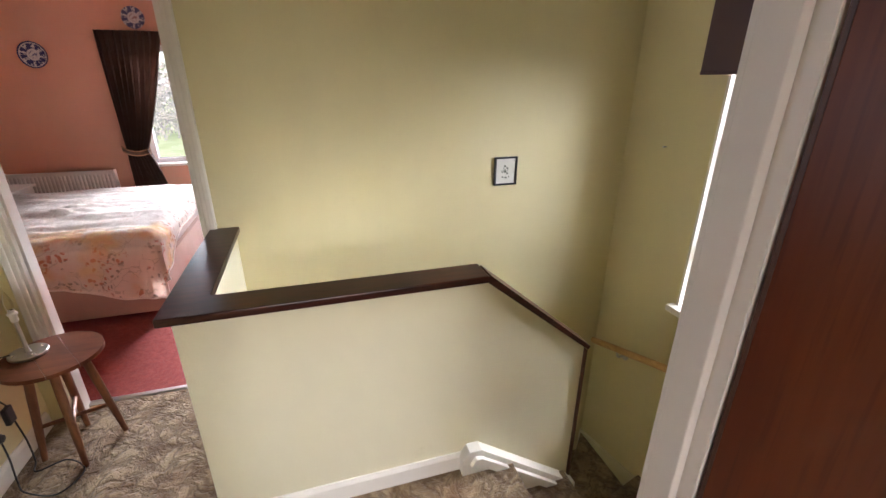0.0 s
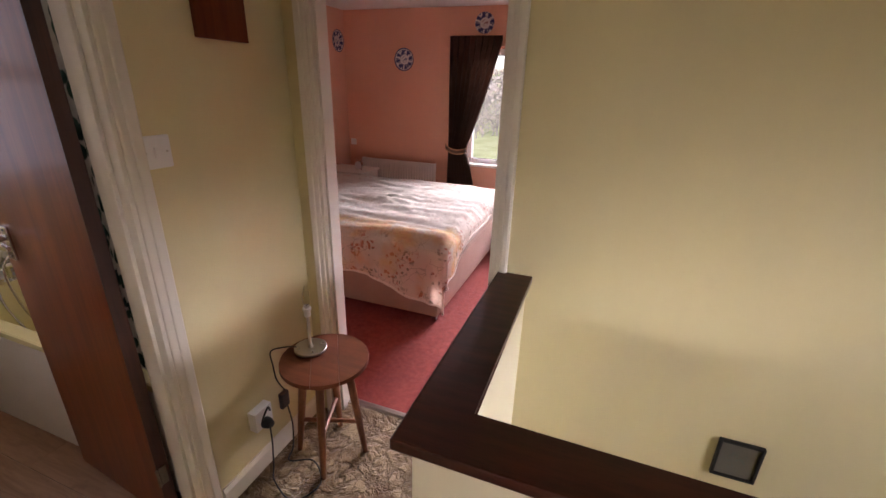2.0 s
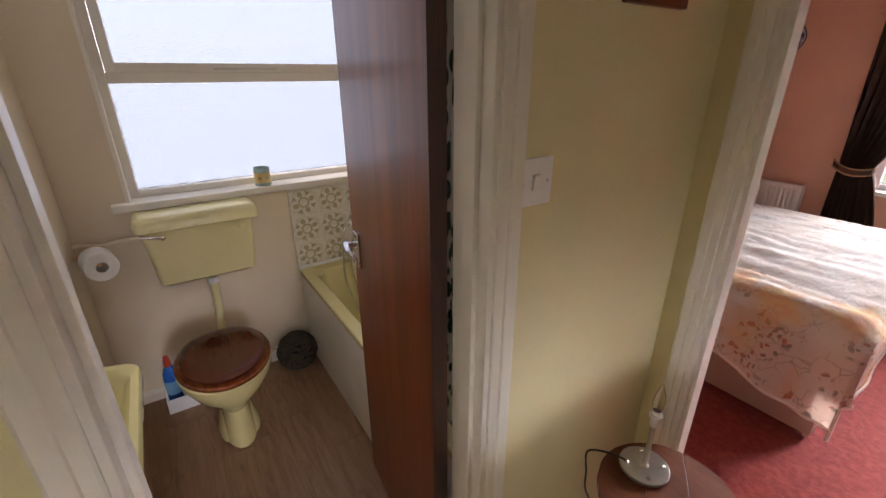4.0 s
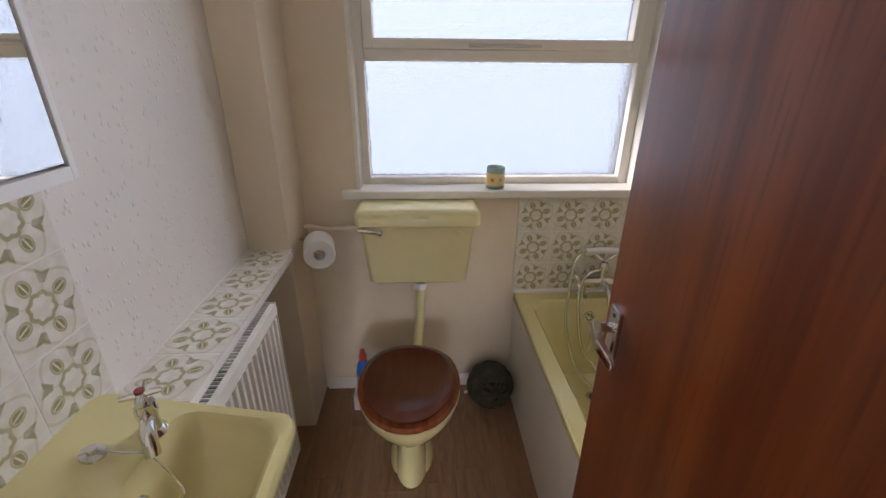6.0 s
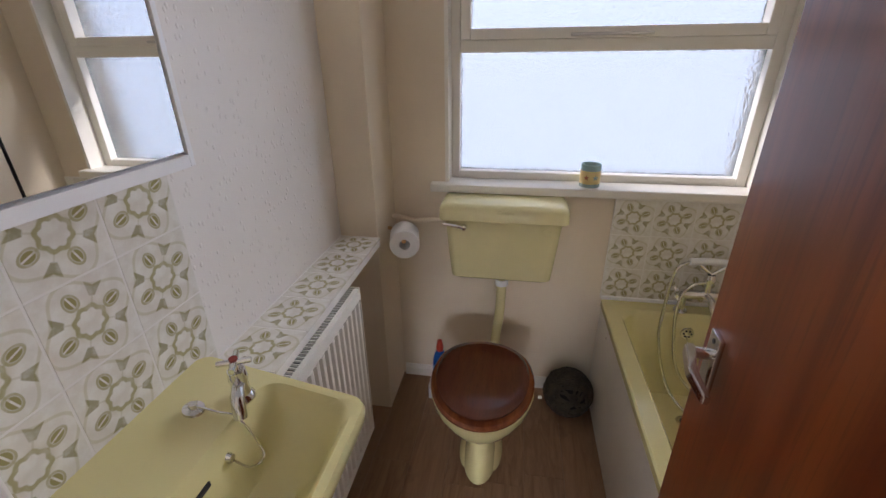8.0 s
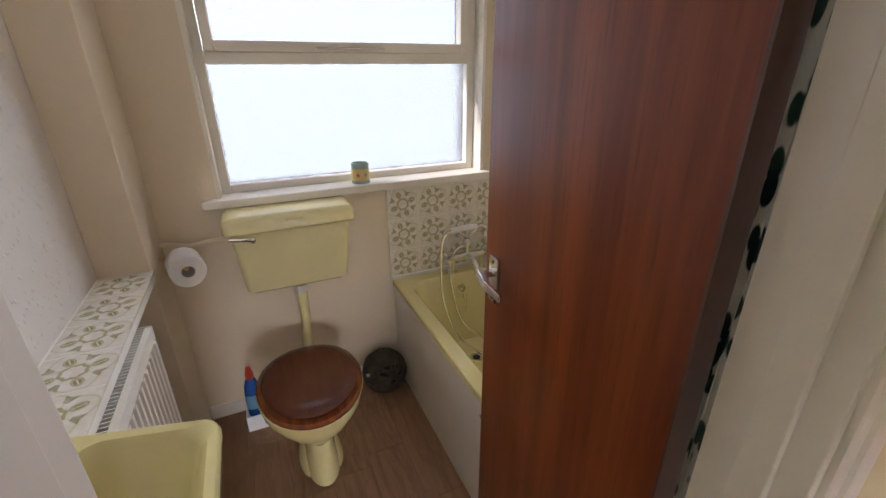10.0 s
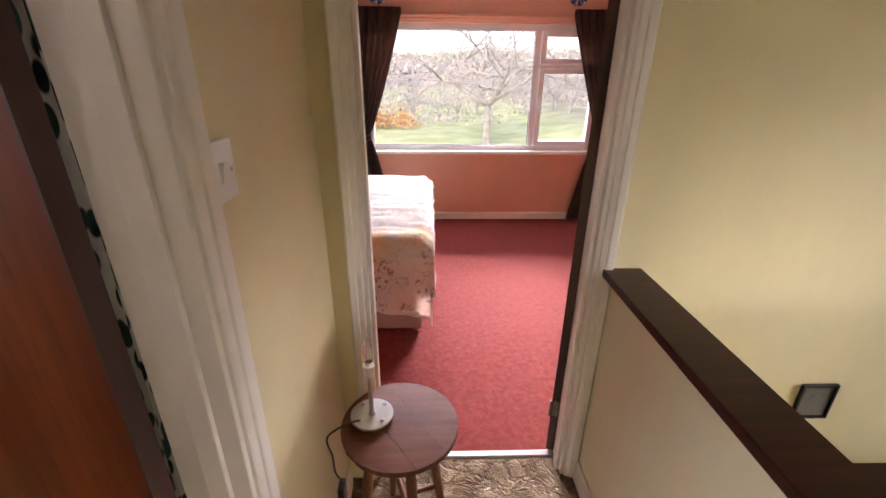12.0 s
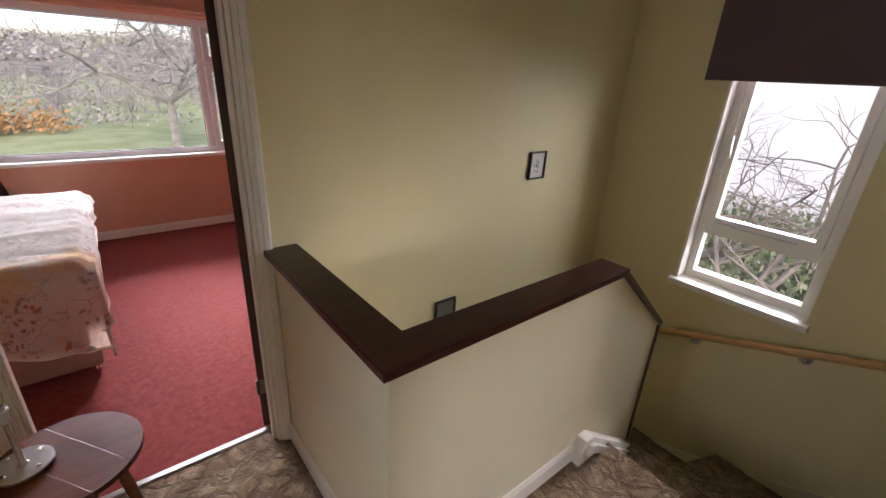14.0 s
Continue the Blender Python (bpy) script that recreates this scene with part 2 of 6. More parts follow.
def landing_carpet():
    n = Nodes("sculpted_carpet", 0.95, spec=0.1)
    warp = n.noise(7, 3, 0.6, 1.5).node.outputs[1]
    add = n.t.nodes.new("ShaderNodeVectorMath")
    add.operation = "MULTIPLY_ADD"
    n.put(add.inputs[0], warp)
    add.inputs[1].default_value = (0.17, 0.17, 0.17)
    n.put(add.inputs[2], n.coord)
    veins = n.ramp(n.cells(11, "DISTANCE_TO_EDGE", add.outputs[0]), 0.0, 0.20, 1.0, 0.0)
    veins2 = n.ramp(n.cells(26, "DISTANCE_TO_EDGE", add.outputs[0]), 0.0, 0.09, 1.0, 0.0)
    blotch = n.ramp(n.noise(9, 4, 0.6, 0.8), 0.35, 0.65)
    tuft = n.noise(260, 2)
    col = n.mix(blotch, (0.20, 0.125, 0.065), (0.42, 0.32, 0.195))
    col = n.mix(n.math("MULTIPLY", veins2, 0.35), col, (0.15, 0.085, 0.04))
    col = n.mix(n.math("MULTIPLY", veins, 0.6), col, (0.10, 0.056, 0.028))
    col = n.mix(n.math("MULTIPLY", n.ramp(tuft, 0.35, 0.7), 0.4), col, shade((0.25, 0.17, 0.1), 0.6))
    n.color(col)
    h = n.math("SUBTRACT", n.math("MULTIPLY", tuft, 0.5), n.math("ADD", veins, n.math("MULTIPLY", veins2, 0.5)))
    n.bump(h, 0.8, 0.006)
    n.b.inputs["Sheen Weight"].default_value = 0.2
    return n.m


def red_carpet():
    n = Nodes("red_carpet", 0.95, spec=0.1)
    lane = n.noise(34, 5, 0.7, 0.4)
    broad = n.ramp(n.noise(1.7, 3), 0.3, 0.7)
    tuft = n.noise(240, 2)
    col = n.mix(n.ramp(lane, 0.35, 0.68), (0.20, 0.027, 0.021), (0.30, 0.054, 0.041))
    col = n.mix(n.math("MULTIPLY", broad, 0.35), col, (0.25, 0.037, 0.028))
    col = n.mix(n.math("MULTIPLY", n.ramp(tuft, 0.5, 0.75), 0.35), col, (0.15, 0.014, 0.012))
    n.color(col)
    n.bump(n.math("ADD", tuft, n.math("MULTIPLY", lane, 1.0)), 0.6, 0.005)
    n.b.inputs["Sheen Weight"].default_value = 0.12
    return n.m


def vinyl_planks():
    n = Nodes("wood_vinyl", 0.42, 0.0, 0.38)
    shift = n.t.nodes.new("ShaderNodeVectorMath")
    shift.operation = "ADD"
    n.put(shift.inputs[0], n.coord)
    n.put(shift.inputs[1], n.math("MULTIPLY", n.random(), 23.0))
    vec = n.scale(0.10, 1, 1, shift.outputs[0])
    figure = n.noise(30, 6, 0.65, 0.7, vec)
    knots = n.ramp(n.noise(5, 3, 0.6, 1.0), 0.62, 0.75)
    tone = n.ramp(n.random(), 0, 1, 0.0, 0.6)
    col = n.mix(n.ramp(figure, 0.3, 0.7), (0.20, 0.105, 0.054), (0.34, 0.20, 0.112))
    col = n.mix(tone, col, (0.28, 0.158, 0.084))
    col = n.mix(n.math("MULTIPLY", knots, 0.35), col, (0.11, 0.06, 0.035))
    n.color(col)
    n.bump(figure, 0.15, 0.001)
    return n.m


def flower_tile():
    """Glazed tile with a printed flower: eight-lobed ring round a pale heart, and eight buds."""
    n = Nodes("flower_tile_glaze", 0.16)
    x, y, _ = n.split()
    half = 1 / 0.0722
    x, y = n.math("MULTIPLY", x, half), n.math("MULTIPLY", y, half)
    r = n.math("SQRT", n.math("ADD", n.math("MULTIPLY", x, x), n.math("MULTIPLY", y, y)))
    ang = n.math("ADD", n.math("ARCTAN2", y, x), math.pi / 8)
    c8 = n.math("COSINE", n.math("MULTIPLY", ang, 8.0))
    ring_r = n.math("ADD", 0.33, n.math("MULTIPLY", c8, 0.022))
    ring = n.ramp(n.math("ABSOLUTE", n.math("SUBTRACT", r, ring_r)), 0.030, 0.075, 1.0, 0.0)
    sector = n.math("MULTIPLY", ang, 8 / (2 * math.pi))
    da = n.math("SUBTRACT", n.math("FRACT", n.math("ADD", sector, 8.5)), 0.5)
    arc = n.math("MULTIPLY", n.math("MULTIPLY", da, 2 * math.pi / 8), r)
    odd = n.ramp(n.math("COSINE", n.math("MULTIPLY", ang, 4.0)), -0.1, 0.1)
    pr = n.math("ADD", 0.63, n.math("MULTIPLY", odd, 0.03))

    def bud(rad, ang_w):
        a = n.math("DIVIDE", n.math("SUBTRACT", r, pr), rad)
        b = n.math("DIVIDE", arc, ang_w)
        return n.math("ADD", n.math("MULTIPLY", a, a), n.math("MULTIPLY", b, b))
    even = n.math("SUBTRACT", 1.0, odd)
    spread = n.math("ADD", 0.055, n.math("MULTIPLY", n.math("SUBTRACT", r, 0.54), 0.40))
    crown = n.math("MULTIPLY", n.ramp(n.math("SUBTRACT", n.math("ABSOLUTE", arc), spread), -0.015, 0.02, 1.0, 0.0),
                   n.math("MULTIPLY", n.ramp(r, 0.53, 0.58), n.ramp(n.math("ADD", r, n.math("MULTIPLY", n.math("ABSOLUTE", arc), -0.5)), 0.76, 0.81, 1.0, 0.0)))
    outer = n.math("MULTIPLY", crown, n.ramp(n.noise(40, 2), 0.25, 0.55, 0.75, 1.0))
    rim = n.math("MULTIPLY", n.ramp(n.math("ABSOLUTE", n.math("SUBTRACT", bud(0.20, 0.155), 0.9)), 0.15, 0.42, 1.0, 0.0), even)
    lobes = n.math("MULTIPLY", n.ramp(bud(0.16, 0.12), 0.65, 1.1, 1.0, 0.0), n.ramp(n.math("ABSOLUTE", arc), 0.010, 0.028))
    heart = n.math("MULTIPLY", lobes, even)
    stalk = n.math("MULTIPLY", n.ramp(n.math("ABSOLUTE", arc), 0.012, 0.03, 1.0, 0.0), n.ramp(n.math("ABSOLUTE", n.math("SUBTRACT", r, 0.46)), 0.08, 0.1, 1.0, 0.0))
    swirl_r = n.math("ADD", 0.93, n.math("MULTIPLY", n.math("COSINE", n.math("MULTIPLY", ang, 4.0)), -0.13))
    swirl = n.ramp(n.math("ABSOLUTE", n.math("SUBTRACT", r, swirl_r)), 0.02, 0.055, 1.0, 0.0)
    base = n.mix(n.ramp(n.noise(30, 4), 0.35, 0.7), (0.70, 0.66, 0.58), (0.80, 0.78, 0.72))
    olive, dark, pale = (0.33, 0.29, 0.10), (0.22, 0.19, 0.045), (0.50, 0.46, 0.26)
    blur = n.ramp(n.noise(60, 3), 0.25, 0.6, 0.55, 1.0)
    col = n.mix(n.math("MULTIPLY", swirl, 0.45), base, pale)
    col = n.mix(n.math("MULTIPLY", n.ramp(r, 0.36, 0.52, 1.0, 0.0), n.ramp(r, 0.28, 0.34, 0.0, 0.25)), col, pale)
    col = n.mix(n.math("MULTIPLY", ring, n.math("MULTIPLY", blur, 0.8)), col, olive)
    col = n.mix(n.math("MULTIPLY", stalk, 0.25), col, olive)
    col = n.mix(n.math("MULTIPLY", n.math("MULTIPLY", outer, odd), n.math("MULTIPLY", blur, 0.75)), col, dark)
    col = n.mix(n.math("MULTIPLY", rim, n.math("MULTIPLY", blur, 0.75)), col, olive)
    col = n.mix(n.math("MULTIPLY", heart, 0.95), col, shade(olive, 0.9))
    n.color(col)
    n.bump(n.noise(12, 2), 0.1, 0.002)
    return n.m


def duvet_cloth():
    """Cream cotton printed with small sprays, and an orange and yellow bloom along one border."""
    n = Nodes("printed_cotton", 0.85, spec=0.2)
    x, y, z = n.split()
    warp = n.noise(3, 3)
    border = n.math("ADD", y, n.math("MULTIPLY", n.math("SUBTRACT", warp, 0.5), 0.5))
    swirl = n.t.nodes.new("ShaderNodeVectorMath")
    swirl.operation = "MULTIPLY_ADD"
    n.put(swirl.inputs[0], n.noise(9, 2).node.outputs[1])
    swirl.inputs[1].default_value = (0.10, 0.10, 0.10)
    n.put(swirl.inputs[2], n.coord)
    sprays = n.ramp(n.cells(9.5, vec=swirl.outputs[0]), 0.38, 0.56, 1.0, 0.0)
    sprig = n.ramp(n.cells(34, vec=swirl.outputs[0]), 0.34, 0.50, 1.0, 0.0)
    drape = n.ramp(z, 0.52, 0.66, 1.0, 0.15)
    tint = n.mix(n.ramp(n.noise(10, 1), 0.47, 0.53), (0.62, 0.26, 0.17), (0.36, 0.30, 0.24))
    base = n.mix(n.ramp(n.noise(2.2, 3), 0.35, 0.7), (0.86, 0.80, 0.72), (0.89, 0.86, 0.80))
    base = n.mix(n.ramp(z, 0.42, 0.60, 0.9, 0.0), base, (0.86, 0.73, 0.64))
    col = n.mix(n.math("MULTIPLY", n.math("MULTIPLY", sprays, sprig), n.math("MULTIPLY", drape, 1.0)), base, tint)
    col = n.mix(n.math("MULTIPLY", n.ramp(n.cells(13, "DISTANCE_TO_EDGE", vec=swirl.outputs[0]), 0.012, 0.03, 1.0, 0.0), n.math("MULTIPLY", n.math("MULTIPLY", drape, 0.55), n.ramp(n.noise(8, 2), 0.48, 0.56))), col, (0.42, 0.33, 0.25))
    bloom = n.math("MULTIPLY", n.ramp(n.math("ABSOLUTE", n.math("SUBTRACT", border, 0.08)), 0.03, 0.13, 1.0, 0.0), n.ramp(n.noise(6, 4, 0.65), 0.36, 0.56))
    col = n.mix(n.math("MULTIPLY", bloom, 0.7), col, n.mix(n.ramp(n.noise(13, 3), 0.4, 0.65), (0.90, 0.64, 0.24), (0.86, 0.45, 0.17)))
    n.color(col)
    n.bump(n.math("ADD", n.noise(320, 2), n.math("MULTIPLY", n.noise(16, 4, 0.6, 0.5), 5.0)), 0.32, 0.006)
    return n.m


def glass(name, rough=0.0, pebbles=False, tint=(1, 1, 1)):
    n = Nodes(name, rough)
    n.color(tint)
    n.b.inputs["Transmission Weight"].default_value = 1.0
    n.b.inputs["IOR"].default_value = 1.4 if pebbles else 1.1
    if pebbles:
        c = n.cells(105, "SMOOTH_F1")
        # pebble relief is also put into the tint: paler at each cell's middle
        n.color(n.mix(n.ramp(c, 0.05, 0.55), shade(tint, 1.18), shade(tint, 1.0)))
        n.bump(c, 1.0, 0.004)
    return n.m


def foliage(name, a, b, c):
    n = Nodes(name, 0.9, spec=0.2)
    k = n.t.nodes.new("ShaderNodeNewGeometry").outputs["Random Per Island"]
    n.color(n.mix(n.ramp(k, 0.5, 1.0), n.mix(n.ramp(k, 0.0, 0.5), a, b), c))
    return n.m


def field_ground():
    n = Nodes("field_and_woods", 0.95, spec=0.1)
    x, y, z = n.split()
    grass = n.mix(n.ramp(n.noise(0.6, 4), 0.3, 0.7), (0.30, 0.34, 0.16), (0.40, 0.44, 0.24))
    woods = n.mix(n.ramp(n.noise(0.22, 6, 0.7), 0.35, 0.68), (0.22, 0.19, 0.15), (0.36, 0.32, 0.26))
    patch = n.ramp(n.noise(0.012, 2), 0.52, 0.56)
    hill = n.mix(n.math("MULTIPLY", patch, n.ramp(z, 3.0, 6.0)), woods, (0.20, 0.27, 0.10))
    n.color(n.mix(n.ramp(z, -2.3, -1.2), grass, hill))
    n.bump(n.noise(3, 4), 0.5, 0.2)
    return n.m


CARPET, REDCARPET, PLANK, TILE = landing_carpet(), red_carpet(), vinyl_planks(), flower_tile()
DUVET = duvet_cloth()
# the obscured pane's dark tint dims the window lamp seen through it
PANE, OBSCURE = glass("clear_glass"), glass("obscured_glass", 0.12, True, (0.074, 0.080, 0.091))
BARK = plain("pale_bark", (0.36, 0.34, 0.30), 0.95, var=0.4, scale=3, fine=30, bump=0.6, depth=0.02)
DARKBARK = plain("dark_garden_bark", (0.15, 0.13, 0.11), 0.95, var=0.3, scale=3, fine=30)
TWIG = plain("twig_bark", (0.34, 0.32, 0.29), 0.95, var=0.3)


# ---- setting ----
def setting(name, bm, material, label, category):
    return solid(name, bm, material, label, category, kind="structure")


H = 2.20          # ceilings
LOW = -2.45       # hall floor under the stairs
WX, WB = -1.335, -1.445      # landing and bathroom faces of the west wall
NY, NB = 2.03, 2.13          # landing and bedroom faces of the north wall
EX = 1.68                    # window wall of the stairs
SY, SB = 0.288, 0.222          # landing and south room faces of the south wall
BX0, BY0, BY1 = -2.975, 0.405, 2.05   # bathroom
RX0, RX1, RY1 = -3.06, 1.10, 5.10    # bedroom
DB0, DB1 = 0.785, 1.388      # bathroom doorway, along y
DR0, DR1 = -1.235, -0.515      # bedroom doorway, along x
DS0, DS1 = -0.42, 0.352       # south doorway, along x
DH = 1.99

# west wall, in two skins
setting("wall_west", boxes((WX - 0.055, WX, SB, DB0, 0, H), (WX - 0.055, WX, DB1, NY, 0, H), (WX - 0.055, WX, DB0, DB1, DH, H)), YELLOW,
        "pale yellow painted landing wall beside the bathroom door", "wall")
setting("wall_bathroom_east", boxes((WB, WX - 0.055, BY0, DB0, 0, H), (WB, WX - 0.055, DB1, BY1, 0, H), (WB, WX - 0.055, DB0, DB1, DH, H)), CREAM,
        "cream painted bathroom wall round the door", "wall")
# north wall
setting("wall_north", boxes((WX, DR0, NY, NY + 0.05, 0, H), (DR1, EX, NY, NY + 0.05, 0, H), (DR0, DR1, NY, NY + 0.05, DH, H),
        (-0.6, -0.398, NY, NY + 0.05, LOW, -0.201), (-0.398, EX, NY, NY + 0.05, LOW, 0)), YELLOW, "pale yellow painted wall over the stairwell", "wall")
setting("wall_bedroom_south", boxes((RX0, DR0, NY + 0.05, NB, 0, H), (DR1, RX1, NY + 0.05, NB, 0, H), (DR0, DR1, NY + 0.05, NB, DH, H)), PINK,
        "salmon pink bedroom wall round the door", "wall")
# east wall with the stair window
SW0, SW1, SWZ0, SWZ1 = 0.84, 1.46, 0.440, 2.02
setting("wall_east", boxes((EX, EX + 0.24, -0.2, SW0, LOW, H), (EX, EX + 0.24, SW1, NY + 0.1, LOW, H), (EX, EX + 0.24, SW0, SW1, LOW, SWZ0),
        (EX, EX + 0.24, SW0, SW1, SWZ1, H)), YELLOW, "pale yellow painted wall with the stair window", "wall")
# south wall with the doorway of the south room
setting("wall_south", boxes((WX, DS0, SB, SY, 0, H), (DS1, EX, SB, SY, 0, H), (DS0, DS1, SB, SY, DH, H), (0.5, EX, SB, SY, LOW, 0)), YELLOW,
        "pale yellow painted wall with an open doorway", "wall")
# bathroom walls
BW0, BW1, BWZ0, BWZ1 = 0.775, 1.892, 0.985, 2.03
setting("wall_bathroom_west", boxes((BX0 - 0.25, BX0, BY0 - 0.1, BW0, 0, H), (BX0 - 0.25, BX0, BW1, NB, 0, H), (BX0 - 0.25, BX0, BW0, BW1, 0, BWZ0),
        (BX0 - 0.25, BX0, BW0, BW1, BWZ1, H)), CREAM, "cream painted bathroom wall under the obscured window", "wall")
setting("wall_bathroom_south", boxes((BX0, WB, BY0 - 0.1, BY0, 0, H)), CHIP, "white painted woodchip wall above the basin", "wall")
setting("wall_bathroom_north", boxes((BX0, WB, NY + 0.02, NY + 0.05, 0, H)), CREAM, "cream painted wall along the bath", "wall")
# bedroom walls
RW0, RW1, RWZ0, RWZ1 = -1.62, 0.62, 0.70, 1.83
setting("wall_bedroom_north", boxes((RX0 - 0.1, RW0, RY1, RY1 + 0.25, 0, H), (RW1, RX1 + 0.1, RY1, RY1 + 0.25, 0, H), (RW0, RW1, RY1, RY1 + 0.25, 0, RWZ0),
        (RW0, RW1, RY1, RY1 + 0.25, RWZ1, H)), PINK, "salmon pink bedroom wall with a wide window", "wall")
setting("wall_bedroom_west", boxes((RX0 - 0.1, RX0, NB, RY1, 0, H)), PINK, "salmon pink bedroom wall behind the bed head", "wall")
setting("wall_bedroom_east", boxes((RX1, RX1 + 0.1, NB, RY1, 0, H)), PINK, "salmon pink bedroom wall", "wall")
# south room: plain walls, a window opening to the south
setting("wall_south_room", boxes((-2.0, -1.9, -3.1, SB, 0, H), (1.9, 2.0, -3.1, SB, 0, H), (-2.0, -0.8, -3.2, -3.1, 0, H), (1.2, 2.0, -3.2, -3.1, 0, H),
        (-0.8, 1.2, -3.2, -3.1, 0, 0.8), (-0.8, 1.2, -3.2, -3.1, 2.0, H), (-1.9, DS0, SB - 0.02, SB, 0, H), (DS1, 1.9, SB - 0.02, SB, 0, H)), CREAM,
        "plain cream walls of the room behind the landing", "wall")
setting("floor_south_room", boxes((-1.9, 1.9, -3.1, SB, -0.12, 0.0)), REDCARPET, "carpeted floor of the room behind the landing", "floor")
setting("ceiling", boxes((-3.4, 2.0, -3.2, 5.4, H, H + 0.12)), CEIL, "white painted plaster ceiling", "ceiling")
setting("wall_hall_west", boxes((-0.7, -0.6, SB, NY + 0.05, LOW, -0.2)), YELLOW, "yellow wall at the foot of the stairs", "wall")
setting("floor_hall", boxes((-0.7, EX + 0.1, SB, NY + 0.1, LOW - 0.1, LOW)), CARPET, "carpeted hall floor at the foot of the stairs", "floor")

# floors
NOSE = 0.65
setting("floor_landing", boxes((WX - 0.03, NOSE, SB, 1.235, -0.2, 0), (WX - 0.03, -0.40, 1.235, NY + 0.09, -0.2, 0)), CARPET,
        "brown and beige sculpted landing carpet", "floor")
setting("floor_bedroom", boxes((RX0, RX1, NY + 0.09, RY1, -0.2, 0.0)), REDCARPET, "red pile carpet in the bedroom", "floor")
floor_bath = setting("floor_bathroom", boxes((BX0, WX - 0.03, BY0, BY1, -0.2, -0.004)), PLANK, "wood-effect plank floor of the bathroom", "floor")
strip = setting("threshold_strip", prism(bmesh.new(), [(NY + 0.075, 0), (NY + 0.085, 0.006), (NY + 0.105, 0.006), (NY + 0.115, 0)], "x", DR0, DR1), BRUSHED,
                "aluminium carpet strip in the bedroom doorway", "threshold")
setting("threshold_bathroom", prism(bmesh.new(), [(WX - 0.045, 0), (WX - 0.04, 0.005), (WX - 0.02, 0.005), (WX - 0.015, 0)], "y", DB0, DB1), BRUSHED,
        "aluminium strip in the bathroom doorway", "threshold")

# ---- trim ----
def architrave(name, axis, face, out, a0, a1, top, width=0.062, thick=0.018):
    """A stepped moulding round a doorway on the wall face; out is the side it stands proud of (+1 or -1)."""
    ob = thing(name, (a0, face, 0) if axis == "x" else (face, a0, 0), "white gloss painted door architrave", "door frame", kind="structure")
    prof = [(0, 0), (0, 0.008), (0.004, 0.010), (width * 0.40, 0.011), (width * 0.44, 0.0155), (width * 0.52, 0.017), (width - 0.006, thick + 0.001), (width, thick - 0.004), (width, 0)]

    def leg(at, sign):
        bm = bmesh.new()
        poly = [(at + sign * u, face + out * v) for u, v in prof]
        if axis == "y":
            poly = [(b, a) for a, b in poly]
        prism(bm, poly, "z", 0.0, top)
        return bm
    part("side_moulding", leg(a0, -1), GLOSS, ob)
    part("side_moulding", leg(a1, 1), GLOSS, ob)
    bm = bmesh.new()
    if axis == "x":
        prism(bm, [(face + out * v, top + u) for u, v in prof], "x", a0 - width, a1 + width)
    else:
        prism(bm, [(face + out * v, top + u) for u, v in prof], "y", a0 - width, a1 + width)
    part("head_moulding", bm, GLOSS, ob)
    return ob


def lining(name, axis, w0, w1, a0, a1, top, stop, t=0.022):
    """Door lining with its stop, set in a wall from w0 to w1."""
    ob = thing(name, (a0, w0, 0) if axis == "x" else (w0, a0, 0), "white gloss painted door lining with a stop", "door frame", kind="structure")

    def b(p0, p1, q0, q1, z0, z1):
        return boxes((p0, p1, q0, q1, z0, z1) if axis == "x" else (q0, q1, p0, p1, z0, z1), bevel=0.002)
    part("jamb", b(a0 - 0.003, a0 + t, w0 - 0.001, w1 + 0.001, 0, top), GLOSS, ob)
    part("jamb", b(a1 - t, a1 + 0.003, w0 - 0.001, w1 + 0.001, 0, top), GLOSS, ob)
    part("head", b(a0, a1, w0 - 0.001, w1 + 0.001, top - t, top + 0.003), GLOSS, ob)
    part("stop", b(a0 + t, a0 + t + 0.012, stop, stop + 0.035, 0, top - t), GLOSS, ob)
    part("stop", b(a1 - t - 0.012, a1 - t, stop, stop + 0.035, 0, top - t), GLOSS, ob)
    return ob


architrave("door_frame_1", "y", WX, 1, DB0, DB1, DH, 0.050)
lining("door_lining_1", "y", WB, WX, DB0, DB1, DH, WX - 0.065, 0.012)
architrave("door_frame_2", "x", NY, -1, DR0, DR1, DH, 0.044)
lining("door_lining_2", "x", NY, NB, DR0, DR1, DH, NY + 0.02, 0.014)
architrave("door_frame_3", "x", SY, 1, DS0, DS1, DH)
lining("door_lining_3", "x", SB, SY, DS0, DS1, DH, SY - 0.05)


def skirting(rows):
    """Chamfered skirting boards; a row is axis, face, side, from, to."""
    bm = bmesh.new()
    for axis, face, out, a, b, h in rows:
        poly = [(face, 0), (face + out * 0.014, 0), (face + out * 0.014, h - 0.018), (face + out * 0.006, h), (face, h)]
        prism(bm, poly, "y" if axis == "x" else "x", a, b)
    return bm


def skirt(name, material, label, *rows):
    return setting(name, skirting(rows), material, label, "skirting board")


skirt("baseboard_landing_west", GLOSS, "white gloss skirting board", ("x", WX, 1, DB1 + 0.063, NY - 0.03, 0.085))
skirt("baseboard_landing_south", GLOSS, "white gloss skirting board", ("x", WX, 1, SY, DB0 - 0.063, 0.085))
skirt("baseboard_bedroom_north", GLOSS, "cream painted bedroom skirting board", ("y", RY1, -1, RX0, RX1, 0.075))
skirt("baseboard_bedroom_west", GLOSS, "cream painted bedroom skirting board", ("x", RX0, 1, NB, RY1 - 0.015, 0.075))
skirt("baseboard_bathroom", GLOSS, "white painted bathroom skirting board", ("x", BX0, 1, 0.56, 1.42, 0.06))

